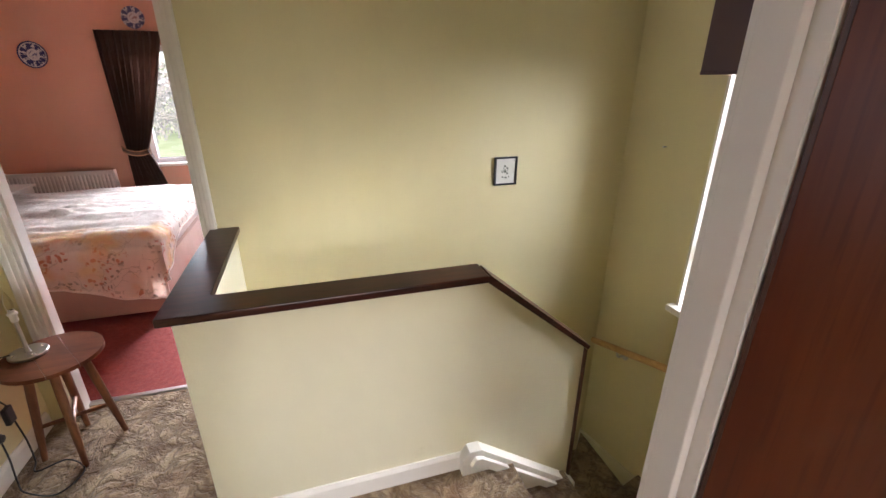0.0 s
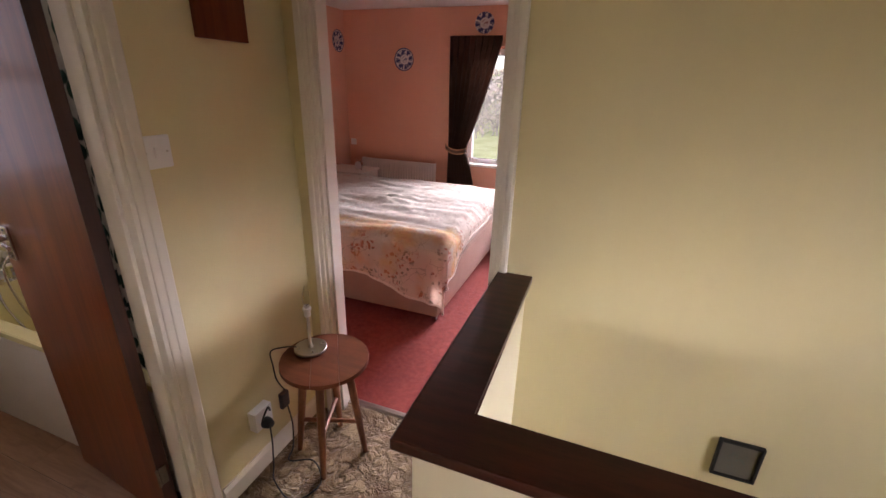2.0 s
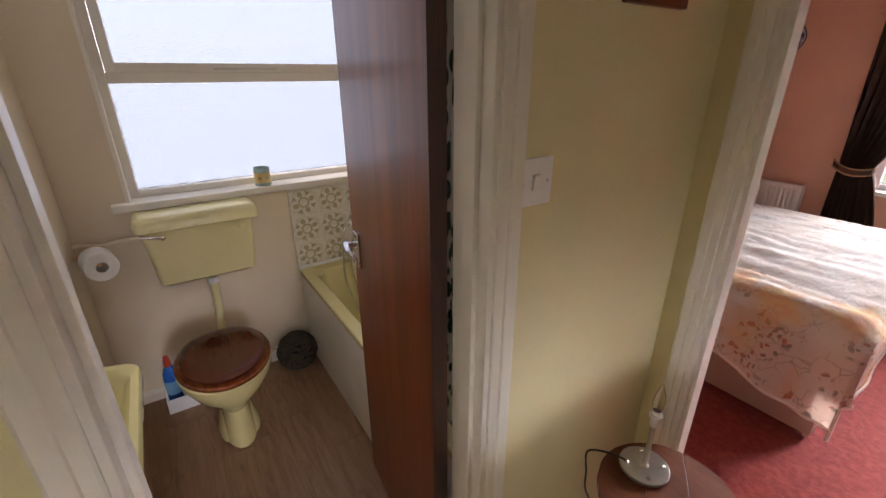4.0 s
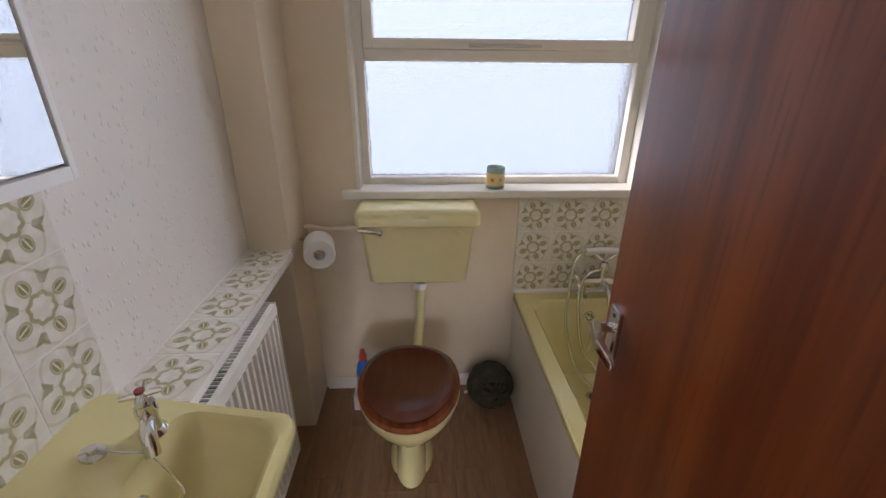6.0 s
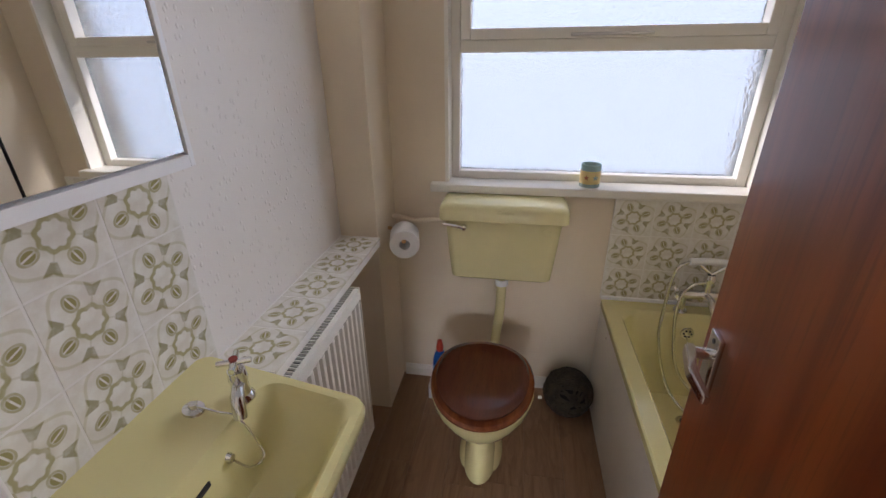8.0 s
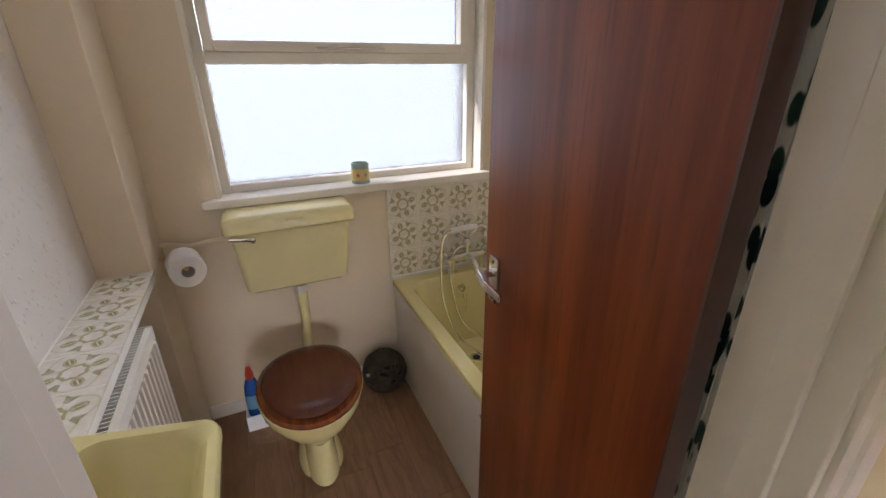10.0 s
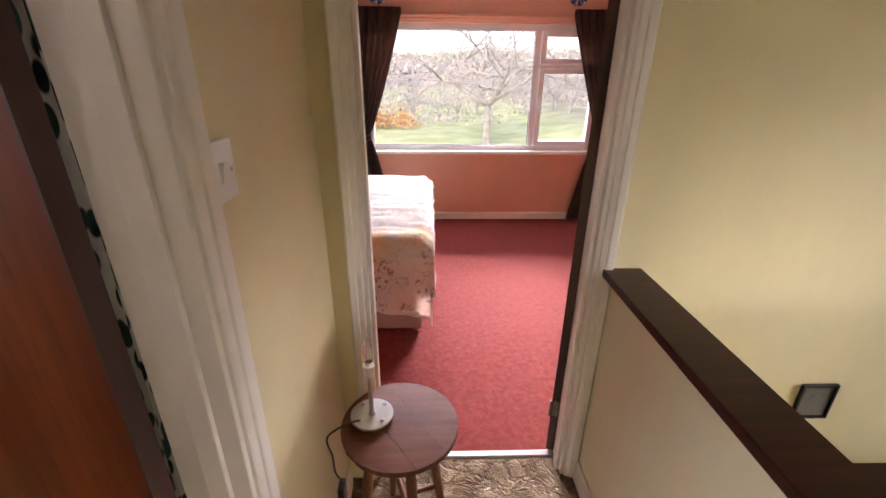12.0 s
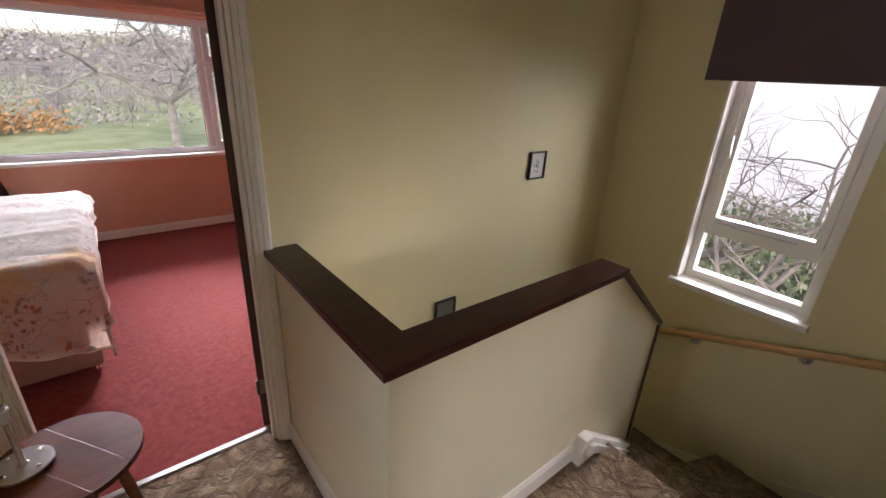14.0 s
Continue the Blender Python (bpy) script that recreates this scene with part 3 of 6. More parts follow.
# ---- half wall round the stairwell ----
HX, HY, HT = -0.470, 1.232, 0.072     # outer faces and thickness
KNEE, END, ZTOP, ZEND = 0.505, 0.965, 0.860, 0.488
half = thing("half_wall", (HX, HY, 0), "pale yellow half wall with a dark wooden capping round the stairwell", "half wall", kind="structure")
part("side_panel", boxes((HX, HX + HT, HY, NY - 0.001, -0.4, ZTOP)), PALEYELLOW, half)
part("front_panel", prism(bmesh.new(), [(HX + HT, LOW), (END, LOW), (END, ZEND), (KNEE, ZTOP), (HX + HT, ZTOP)], "y", HY, HY + HT), PALEYELLOW, half)
part("corner_post", boxes((HX, HX + HT, HY + 0.0, HY + HT - 0.001, LOW, -0.4)), PALEYELLOW, half)
CZ = ZTOP + 0.026
bm = prism(bmesh.new(), [(-0.502, 1.200), (KNEE + 0.008, 1.200), (KNEE + 0.008, 1.318), (-0.380, 1.318), (-0.380, NY - 0.002), (-0.502, NY - 0.002)], "z", ZTOP, CZ, bevel=0.004)
part("capping", bm, CAPWOOD_X, half, "dark stained wooden capping board")
sl = Vector((END - KNEE, 0, ZEND - ZTOP)).normalized()
nx, nz = -sl.z, sl.x
bm = prism(bmesh.new(), [(KNEE + 0.006, ZTOP - 0.004), (END + 0.012, ZEND - 0.008), (END + 0.012 + nx * 0.018, ZEND - 0.008 + nz * 0.018), (KNEE + 0.006 + nx * 0.024, ZTOP + nz * 0.024)], "y", HY - 0.014, HY + HT + 0.014, bevel=0.003)
part("sloping_capping", bm, CAPWOOD_X, half, "dark stained wooden capping board")
part("end_trim", boxes((END, END + 0.012, HY - 0.012, HY + HT + 0.012, -1.2, ZEND - 0.010), bevel=0.003), DARKEDGE, half, "dark stained end strip")
skirt("baseboard_half_wall_front", GLOSS, "white gloss skirting board", ("y", HY, -1, HX - 0.014, 0.44, 0.085))
skirt("baseboard_half_wall_side", GLOSS, "white gloss skirting board", ("x", HX, -1, HY - 0.014, NY - 0.02, 0.085))

# stair string with its moulded upper edge
string = thing("stair_string", (0.44, HY, 0), "white gloss painted stair string on the half wall", "stair string", kind="structure")
poly = [(0.425, -0.02), (0.425, 0.075), (0.455, 0.118), (0.505, 0.118), (0.985, -0.232), (0.985, -0.62), (0.86, -0.53), (0.62, -0.30), (0.62, -0.06), (0.47, -0.02)]
part("board", prism(bmesh.new(), poly, "y", HY - 0.050, HY, bevel=0.003), GLOSS, string)
part("moulding", prism(bmesh.new(), [(0.455, 0.055), (0.478, 0.094), (0.505, 0.090), (0.985, -0.262), (0.985, -0.305), (0.535, 0.025), (0.500, 0.053)], "y", HY - 0.070, HY - 0.050, bevel=0.004), GLOSS, string)


# ---- stairs: one straight step, six winders, then a straight flight ----
stairs = thing("staircase", (NOSE, 0.75, 0), "carpeted winding staircase with brown sculpted carpet", "staircase", kind="structure")
RISE = 0.182
PX, PY = END - 0.02, HY + HT / 2


def wall_hit(deg):
    """Where a ray from the turning post meets the stairwell's outer walls; 0 is south, 90 east, 180 north."""
    a = radians(deg - 90)
    dx, dy = math.cos(a), math.sin(a)
    k = min([(EX - PX) / dx] if dx > 1e-6 else [9]) if dx > 1e-6 else 9
    if dy < -1e-6:
        k = min(k, (SY - PY) / dy)
    if dy > 1e-6:
        k = min(k, (NY - PY) / dy)
    return PX + dx * k, PY + dy * k


def tread(poly, z):
    bm = bmesh.new()
    prism(bm, poly, "z", z - RISE - 0.05, z, bevel=0.012)
    return part("step", bm, CARPET, stairs)


tread([(NOSE - 0.02, SY), (PX, SY), (PX, PY - 0.04), (NOSE - 0.02, PY - 0.04)], -RISE)
cuts = [0, 37, 68, 105, 136, 160, 180]
for i in range(6):
    a, b = wall_hit(cuts[i]), wall_hit(cuts[i + 1])
    poly = [(PX, PY), a]
    for c in ((EX, SY), (EX, NY)):
        ang = math.degrees(math.atan2(c[1] - PY, c[0] - PX)) + 90
        if cuts[i] + 1 < ang < cuts[i + 1] - 1:
            poly.append(c)
    poly.append(b)
    tread(poly, -RISE * (i + 2))
for i in range(5):
    x1 = PX - 0.24 * i
    tread([(x1 - 0.24, HY + HT), (x1, HY + HT), (x1, NY), (x1 - 0.24, NY)], -RISE * (8 + i))

wallstring = thing("wall_string", (EX, 0.8, -0.6), "pale yellow painted string board along the winding stairs", "stair string", kind="structure")
part("board", prism(bmesh.new(), [(SY + 0.002, -0.30), (SY + 0.002, -0.52), (0.75, -0.75), (1.20, -0.95), (NY - 0.002, -1.12), (NY - 0.002, -0.90), (1.20, -0.70), (0.75, -0.52)], "x", EX - 0.018, EX - 0.001, bevel=0.003), PALEYELLOW, wallstring)

# handrail on the window wall
rail = thing("handrail", (EX - 0.05, 1.0, 0.1), "varnished pine handrail on steel brackets", "handrail")
RA, RB = Vector((EX - 0.062, 1.97, -0.075)), Vector((EX - 0.062, 0.36, 0.462))
bm = tube(bmesh.new(), [RA + (RB - RA) * (k / 10) for k in range(11)], 0.021, 14)
part("rail", bm, PINE, rail, smooth=True)
for k in (0.14, 0.44, 0.74):
    p = RA + (RB - RA) * k
    bm = lathe(bmesh.new(), [(0.030, 0), (0.030, 0.004), (0.024, 0.010), (0.0, 0.012)], (EX, p.y, p.z - 0.055), 20, "x")
    bmesh.ops.scale(bm, verts=bm.verts, vec=(-1, 1, 1), space=Matrix.Translation((-EX, 0, 0)))
    tube(bm, curve_pts([(EX - 0.006, p.y, p.z - 0.055), (EX - 0.05, p.y, p.z - 0.055), (EX - 0.062, p.y, p.z - 0.022)], 5), 0.007, 8)
    part("bracket", bm, BRUSHED, rail, "brushed steel bracket", smooth=True)


# ---- doors ----
def door(name, hinge, width, height, degrees, label, handle=True, swing=1):
    """A flush veneered leaf; at 0 degrees it runs along +x from the hinge, its face to -y. swing: side of the handle that shows."""
    hx, hy = hinge
    ob = thing(name, (hx, hy, 0.006), label, "door", kind="structure")
    t = 0.036

    def place(bm):
        return turn(bm, (hx, hy, 0), degrees)
    part("leaf", place(boxes((hx + 0.003, hx + width, hy, hy + t, 0.006, height), bevel=0.0015)), SAPELE_Z, ob)
    part("hinge_edge", place(boxes((hx, hx + 0.0045, hy - 0.001, hy + t + 0.001, 0.006, height))), DARKEDGE, ob, "dark stained door edge")
    for z in (0.22, 1.75):
        bm = boxes((hx - 0.003, hx + 0.0005, hy + 0.010, hy + t - 0.004, z - 0.036, z + 0.036))
        tube(bm, [(hx - 0.004, hy + t + 0.004, z - 0.036), (hx - 0.004, hy + t + 0.004, z + 0.036)], 0.005, 10)
        part("hinge", place(bm), HINGE, ob, "worn steel hinge")
    if handle:
        for side in (-1, 1):
            f = hy if side < 0 else hy + t
            cx = hx + width - 0.058
            bm = boxes((cx - 0.021, cx + 0.021, min(f, f + side * 0.009), max(f, f + side * 0.009), 0.920, 1.035), bevel=0.002)
            tube(bm, [(cx, f, 0.996), (cx, f + side * 0.042, 0.996)], 0.010, 12)
            bm2 = bmesh.new()
            a, b, c = (cx + 0.006, f + side * 0.040, 0.999), (cx - 0.052, f + side * 0.048, 0.994), (cx - 0.108, f + side * 0.040, 0.988)
            rings = []
            for (x, y, z), h, w in ((a, 0.012, 0.008), (b, 0.011, 0.007), (c, 0.009, 0.006)):
                rings.append([(x, y - w, z - h), (x, y + w, z - h), (x, y + w, z + h), (x, y - w, z + h)])
            loft(bm2, rings)
            bmesh.ops.bevel(bm2, geom=list(bm2.edges), offset=0.003, segments=2, affect="EDGES")
            plate = part("handle_plate", place(bm), CHROME, ob, "chrome handle plate", smooth=True)
            part("lever", place(bm2), CHROME, plate, "chrome lever handle", smooth=True)
            bm3 = bmesh.new()
            for z in (0.932, 1.023):
                lathe(bm3, [(0.0045, 0), (0.0045, side * 0.0105)], (cx, f, z), 10, "y")
            part("screw", place(bm3), BLACK, plate)
    return ob


door("door_1", (WB - 0.011, DB1 - 0.020), 0.570, 1.955, 174.4, "open red-brown veneered bathroom door with a chrome lever")
door("door_2", (DR1 - 0.005, NB + 0.004), 0.63, 1.955, 66.0, "open red-brown veneered bedroom door", handle=False)
door("door_3", (DS1 - 0.018, SB - 0.004), 0.71, 1.955, -90.0, "open red-brown veneered door of the south room")


# ---- windows ----
def frame_bars(rows, bevel=0.004):
    return boxes(*rows, bevel=bevel)


def pane(name, bm, material, parent):
    ob = part(name, bm, material, parent)
    ob.visible_shadow = False
    return ob


# bedroom window
y0 = RY1 + 0.055
win = thing("window_1", (RW0, y0, RWZ0), "wide white plastic bedroom window with a side casement", "window", kind="structure")
MX = -0.06
for name, r in (("frame_side", (RW0, RW0 + 0.055, y0, y0 + 0.06, RWZ0, RWZ1)), ("frame_side", (RW1 - 0.055, RW1, y0, y0 + 0.06, RWZ0, RWZ1)),
                ("frame_top", (RW0 + 0.055, RW1 - 0.055, y0, y0 + 0.06, RWZ1 - 0.055, RWZ1)), ("frame_bottom", (RW0 + 0.055, RW1 - 0.055, y0, y0 + 0.06, RWZ0, RWZ0 + 0.05)),
                ("mullion", (MX, MX + 0.06, y0, y0 + 0.06, RWZ0 + 0.05, RWZ1 - 0.055))):
    part(name, boxes(r, bevel=0.006), UPVC, win)
c0, c1 = MX + 0.06, RW1 - 0.055
for name, zz in (("casement", (RWZ0 + 0.052, 1.46)), ("fanlight", (1.50, RWZ1 - 0.057))):
    z0, z1 = zz
    sash = part(name, boxes((c0 + 0.004, c0 + 0.05, y0 - 0.014, y0 + 0.045, z0, z1), (c1 - 0.05, c1 - 0.004, y0 - 0.014, y0 + 0.045, z0, z1),
                            (c0 + 0.05, c1 - 0.05, y0 - 0.014, y0 + 0.045, z0, z0 + 0.046), (c0 + 0.05, c1 - 0.05, y0 - 0.014, y0 + 0.045, z1 - 0.046, z1), bevel=0.004), UPVC, win)
    pane("pane", boxes((c0 + 0.05, c1 - 0.05, y0 + 0.012, y0 + 0.018, z0 + 0.046, z1 - 0.046)), PANE, sash)
part("transom", boxes((c0, c1, y0, y0 + 0.06, 1.462, 1.498), bevel=0.004), UPVC, win)
pane("pane", boxes((RW0 + 0.055, MX, y0 + 0.02, y0 + 0.026, RWZ0 + 0.05, RWZ1 - 0.055)), PANE, win)
part("gasket", boxes((RW0 + 0.055, MX, y0 + 0.012, y0 + 0.02, RWZ0 + 0.05, RWZ0 + 0.056), (MX - 0.006, MX, y0 + 0.012, y0 + 0.02, RWZ0 + 0.05, RWZ1 - 0.055), (RW0 + 0.055, MX, y0 + 0.012, y0 + 0.02, RWZ1 - 0.061, RWZ1 - 0.055)), BLACK, win)
part("window_sill", boxes((RW0 - 0.05, RW1 + 0.05, RY1 - 0.035, y0 - 0.001, RWZ0 - 0.024, RWZ0 + 0.006), bevel=0.005), GLOSS, win, "white gloss painted sill board")
part("casement_handle", boxes((c0 + 0.018, c0 + 0.036, y0 - 0.045, y0 - 0.014, 1.10, 1.20), bevel=0.005), UPVC, win)
setting("curtain_batten", boxes((-1.86, 0.80, RY1 - 0.030, RY1 - 0.001, RWZ1 + 0.015, RWZ1 + 0.055), (-1.86, 0.80, RY1 - 0.052, RY1 - 0.030, RWZ1 + 0.040, RWZ1 + 0.058), bevel=0.003), PINK,
        "pink painted wooden curtain batten over the window", "batten")

# bathroom window
x1 = BX0 - 0.075
win = thing("window_2", (x1, BW0, BWZ0), "white painted bathroom window with pebbled obscured glass", "window", kind="structure")
G0, G1 = 0.812, 1.852
TR0, TR1 = 1.456, 1.518
PZ = 1.018          # foot of the lower pane
for name, r in (("frame_side", (x1 - 0.07, x1, BW0, G0, BWZ0, BWZ1)), ("frame_side", (x1 - 0.07, x1, G1, BW1, BWZ0, BWZ1)),
                ("frame_top", (x1 - 0.07, x1, G0, G1, BWZ1 - 0.05, BWZ1)), ("frame_bottom", (x1 - 0.07, x1, G0, G1, BWZ0, PZ)), ("transom", (x1 - 0.07, x1, G0, G1, TR0, TR1 - 0.0195))):
    part(name, boxes(r, bevel=0.004), GLOSS, win)
pane("lower_pane", boxes((x1 - 0.042, x1 - 0.036, G0, G1, PZ, TR0)), OBSCURE, win)
sash = part("opening_sash", boxes((x1 - 0.055, x1 + 0.012, G0 + 0.003, G0 + 0.038, TR1 - 0.02, BWZ1 - 0.052), (x1 - 0.055, x1 + 0.012, G1 - 0.038, G1 - 0.003, TR1 - 0.02, BWZ1 - 0.052),
                                  (x1 - 0.055, x1 + 0.012, G0 + 0.038, G1 - 0.038, TR1 - 0.02, TR1 + 0.016), (x1 - 0.055, x1 + 0.012, G0 + 0.038, G1 - 0.038, BWZ1 - 0.09, BWZ1 - 0.052), bevel=0.004), GLOSS, win)
pane("upper_pane", boxes((x1 - 0.042, x1 - 0.036, G0 + 0.038, G1 - 0.038, TR1 + 0.016, BWZ1 - 0.09)), OBSCURE, sash)
part("stay_bar", boxes((x1 + 0.012, x1 + 0.022, 1.20, 1.47, TR1 - 0.012, TR1 - 0.002), bevel=0.002), BRUSHED, win, "dull metal window stay")
part("window_sill", boxes((x1 + 0.001, BX0 + 0.042, BW0 - 0.065, BW1 + 0.03, BWZ0 - 0.028, BWZ0 + 0.005), bevel=0.006), GLOSS, win, "white gloss painted sill board")
part("reveal_trim", boxes((x1, BX0 + 0.004, BW0 - 0.010, BW0 + 0.004, BWZ0, BWZ1), (x1, BX0 + 0.004, BW1 - 0.004, BW1 + 0.010, BWZ0, BWZ1)), GLOSS, win)

# stair window
x0 = EX + 0.085
win = thing("window_3", (x0, SW0, SWZ0), "white painted stair window with a metal casement above a fixed pane", "window", kind="structure")
S0, S1 = SW0 + 0.045, SW1 - 0.045
for name, r in (("frame_side", (x0, x0 + 0.07, SW0, S0, SWZ0, SWZ1)), ("frame_side", (x0, x0 + 0.07, S1, SW1, SWZ0, SWZ1)), ("frame_top", (x0, x0 + 0.07, S0, S1, SWZ1 - 0.05, SWZ1)),
                ("frame_bottom", (x0, x0 + 0.07, S0, S1, SWZ0, SWZ0 + 0.05)), ("transom", (x0, x0 + 0.07, S0, S1, 0.725, 0.7895))):
    part(name, boxes(r, bevel=0.004), GLOSS, win)
pane("lower_pane", boxes((x0 + 0.03, x0 + 0.036, S0, S1, SWZ0 + 0.05, 0.725)), PANE, win)
sash = part("casement", boxes((x0 - 0.012, x0 + 0.05, S0 + 0.003, S0 + 0.040, 0.79, SWZ1 - 0.052), (x0 - 0.012, x0 + 0.05, S1 - 0.040, S1 - 0.003, 0.79, SWZ1 - 0.052),
                              (x0 - 0.012, x0 + 0.05, S0 + 0.040, S1 - 0.040, 0.79, 0.828), (x0 - 0.012, x0 + 0.05, S0 + 0.040, S1 - 0.040, SWZ1 - 0.09, SWZ1 - 0.052), bevel=0.004), GLOSS, win)
pane("pane", boxes((x0 + 0.02, x0 + 0.026, S0 + 0.040, S1 - 0.040, 0.828, SWZ1 - 0.09)), PANE, sash)
part("stay_bar", tube(bmesh.new(), curve_pts([(x0 - 0.02, S1 - 0.06, 0.803), (x0 - 0.035, S1 - 0.12, 0.812), (x0 - 0.024, S1 - 0.18, 0.800), (x0 - 0.022, S0 + 0.10, 0.800)], 6), 0.006, 8), BRUSHED, win, "dull metal window stay")
part("catch", tube(bmesh.new(), curve_pts([(x0 - 0.014, S1 - 0.02, 1.16), (x0 - 0.040, S1 - 0.024, 1.175), (x0 - 0.040, S1 - 0.018, 1.23), (x0 - 0.030, S1 - 0.014, 1.27)], 5), 0.007, 8), BRUSHED, win, "dull metal window catch")
part("window_sill", boxes((EX - 0.045, x0 + 0.001, SW0 - 0.03, SW1 + 0.035, SWZ0 - 0.030, SWZ0 + 0.005), bevel=0.006), GLOSS, win, "white gloss painted sill board")
part("reveal_trim", boxes((EX - 0.004, x0, SW0 - 0.010, SW0 + 0.004, SWZ0, SWZ1), (EX - 0.004, x0, SW1 - 0.004, SW1 + 0.010, SWZ0, SWZ1)), GLOSS, win)

blind = thing("roller_blind", (EX - 0.03, 1.15, 2.05), "mauve brown roller blind pulled part way down", "blind")
bm = bmesh.new()
box(bm, EX - 0.047, EX - 0.045, SW0 - 0.16, SW1 + 0.115, 1.548, 2.06)
part("cloth", bm, BLINDCLOTH, blind)
part("bottom_bar", boxes((EX - 0.052, EX - 0.040, SW0 - 0.16, SW1 + 0.115, 1.535, 1.550), bevel=0.003), BLINDCLOTH, blind)
part("roller", tube(bmesh.new(), [(EX - 0.04, SW0 - 0.17, 2.075), (EX - 0.04, SW1 + 0.125, 2.075)], 0.022, 16), BLINDCLOTH, blind, smooth=True)
for yy in (SW0 - 0.175, SW1 + 0.125):
    part("bracket", boxes((EX - 0.06, EX - 0.001, yy, yy + 0.006, 2.05, 2.10)), WHITEPL, blind)


# ---- landing things ----
PAPER = plain("print_paper", (0.72, 0.70, 0.63), 0.7, fine=60)
# a dark mount, with the stairwell's shade also put into its colour
SHADEDPAPER = plain("dark_shaded_print_paper", (0.16, 0.15, 0.12), 0.6, fine=60)
INK = plain("grey_ink", (0.16, 0.17, 0.14), 0.8)
def picture(name, c, w, h, label, paper):
    """A small framed print on the north wall, drawn as plain marks."""
    x, z = c
    ob = thing(name, (x, NY, z), label, "picture")
    b = 0.009
    for nm, r in (("frame_side", (x - w / 2, x - w / 2 + b, NY - 0.016, NY - 0.001, z - h / 2, z + h / 2)), ("frame_side", (x + w / 2 - b, x + w / 2, NY - 0.016, NY - 0.001, z - h / 2, z + h / 2)),
                  ("frame_rail", (x - w / 2 + b, x + w / 2 - b, NY - 0.016, NY - 0.001, z + h / 2 - b, z + h / 2)), ("frame_rail", (x - w / 2 + b, x + w / 2 - b, NY - 0.016, NY - 0.001, z - h / 2, z - h / 2 + b))):
        part(nm, boxes(r, bevel=0.002), BLACK, ob)
    part("mount", boxes((x - w / 2 + b, x + w / 2 - b, NY - 0.008, NY - 0.001, z - h / 2 + b, z + h / 2 - b)), paper, ob, "paper mount")
    bm = bmesh.new()
    rnd = random.Random(int(abs(x) * 997))
    for k in range(26):
        a, r = rnd.uniform(0, 6.28), rnd.uniform(0, 1)
        px, pz = x + math.cos(a) * r * w * 0.24, z + math.sin(a) * r * h * 0.27
        s = rnd.uniform(0.002, 0.006)
        prism(bm, [(px - s, pz - s * rnd.random()), (px + s * rnd.random(), pz - s), (px + s, pz + s * rnd.random()), (px - s * rnd.random(), pz + s)], "y", NY - 0.0086, NY - 0.0079)
    part("print", bm, INK, ob, "grey ink print")
    return ob


picture("framed_print", (0.940, 1.068), 0.128, 0.148, "small black-framed ink print on the yellow wall", PAPER)
picture("framed_print", (0.355, 0.352), 0.130, 0.150, "small black-framed dark print low in the stairwell", SHADEDPAPER)

nail = lathe(bmesh.new(), [(0.0035, 0), (0.0035, -0.014), (0.006, -0.015), (0.006, -0.018)], (EX, 1.735, 1.203), 10, "x")
solid("nail", nail, BRUSHED, "bare picture nail in the yellow wall", "nail")

plaque = boxes((WX, WX + 0.016, 1.656, 1.842, 1.598, 1.80), bevel=0.003)
solid("wooden_plaque", plaque, SAPELE_Z, "plain dark wooden plaque hung on the yellow wall", "plaque", origin=(WX, 1.75, 1.6))


def wall_switch(y, z):
    ob = thing("light_switch", (WX, y, z), "white plastic rocker light switch on the landing wall", "light switch")
    part("plate", boxes((WX, WX + 0.009, y - 0.043, y + 0.043, z - 0.043, z + 0.043), bevel=0.002), WHITEPL, ob)
    part("rocker", prism(bmesh.new(), [(WX + 0.009, z - 0.014), (WX + 0.012, z - 0.014), (WX + 0.017, z + 0.014), (WX + 0.009, z + 0.014)], "y", y - 0.007, y + 0.007), WHITEPL, ob)
    for s in (-1, 1):
        part("screw", lathe(bmesh.new(), [(0.0032, 0), (0.0032, 0.0102)], (WX, y + s * 0.030, z), 10, "x"), BRUSHED, ob)


wall_switch(1.470, 1.305)

sock = thing("wall_socket", (WX, 1.655, 0.262), "white plastic surface-mounted wall socket above the skirting", "socket")
part("back_box", boxes((WX, WX + 0.028, 1.612, 1.698, 0.219, 0.305), bevel=0.003), WHITEPL, sock)
part("face_plate", boxes((WX + 0.028, WX + 0.037, 1.612, 1.698, 0.219, 0.305), bevel=0.002), WHITEPL, sock)
part("rocker", boxes((WX + 0.037, WX + 0.041, 1.682, 1.692, 0.282, 0.296), bevel=0.001), WHITEPL, sock)
plug = thing("plug", (WX + 0.05, 1.655, 0.24), "black three-pin plug with a trailing black flex", "plug")
bm = lathe(bmesh.new(), [(0.022, 0.0), (0.023, 0.008), (0.020, 0.022), (0.014, 0.034), (0.0, 0.036)], (WX + 0.037, 1.655, 0.240), 20, "x")
part("body", bm, BLACK, plug, smooth=True)
flex = curve_pts([(WX + 0.060, 1.655, 0.222), (WX + 0.062, 1.652, 0.14), (WX + 0.058, 1.645, 0.03), (WX + 0.10, 1.60, 0.010), (WX + 0.22, 1.56, 0.008), (WX + 0.27, 1.66, 0.008), (WX + 0.18, 1.74, 0.010), (WX + 0.09, 1.70, 0.016), (WX + 0.06, 1.76, 0.02),
                  (WX + 0.035, 1.80, 0.10), (WX + 0.040, 1.78, 0.22)], 9)
part("flex", tube(bmesh.new(), flex, 0.0032, 8), BLACK, plug, smooth=True)
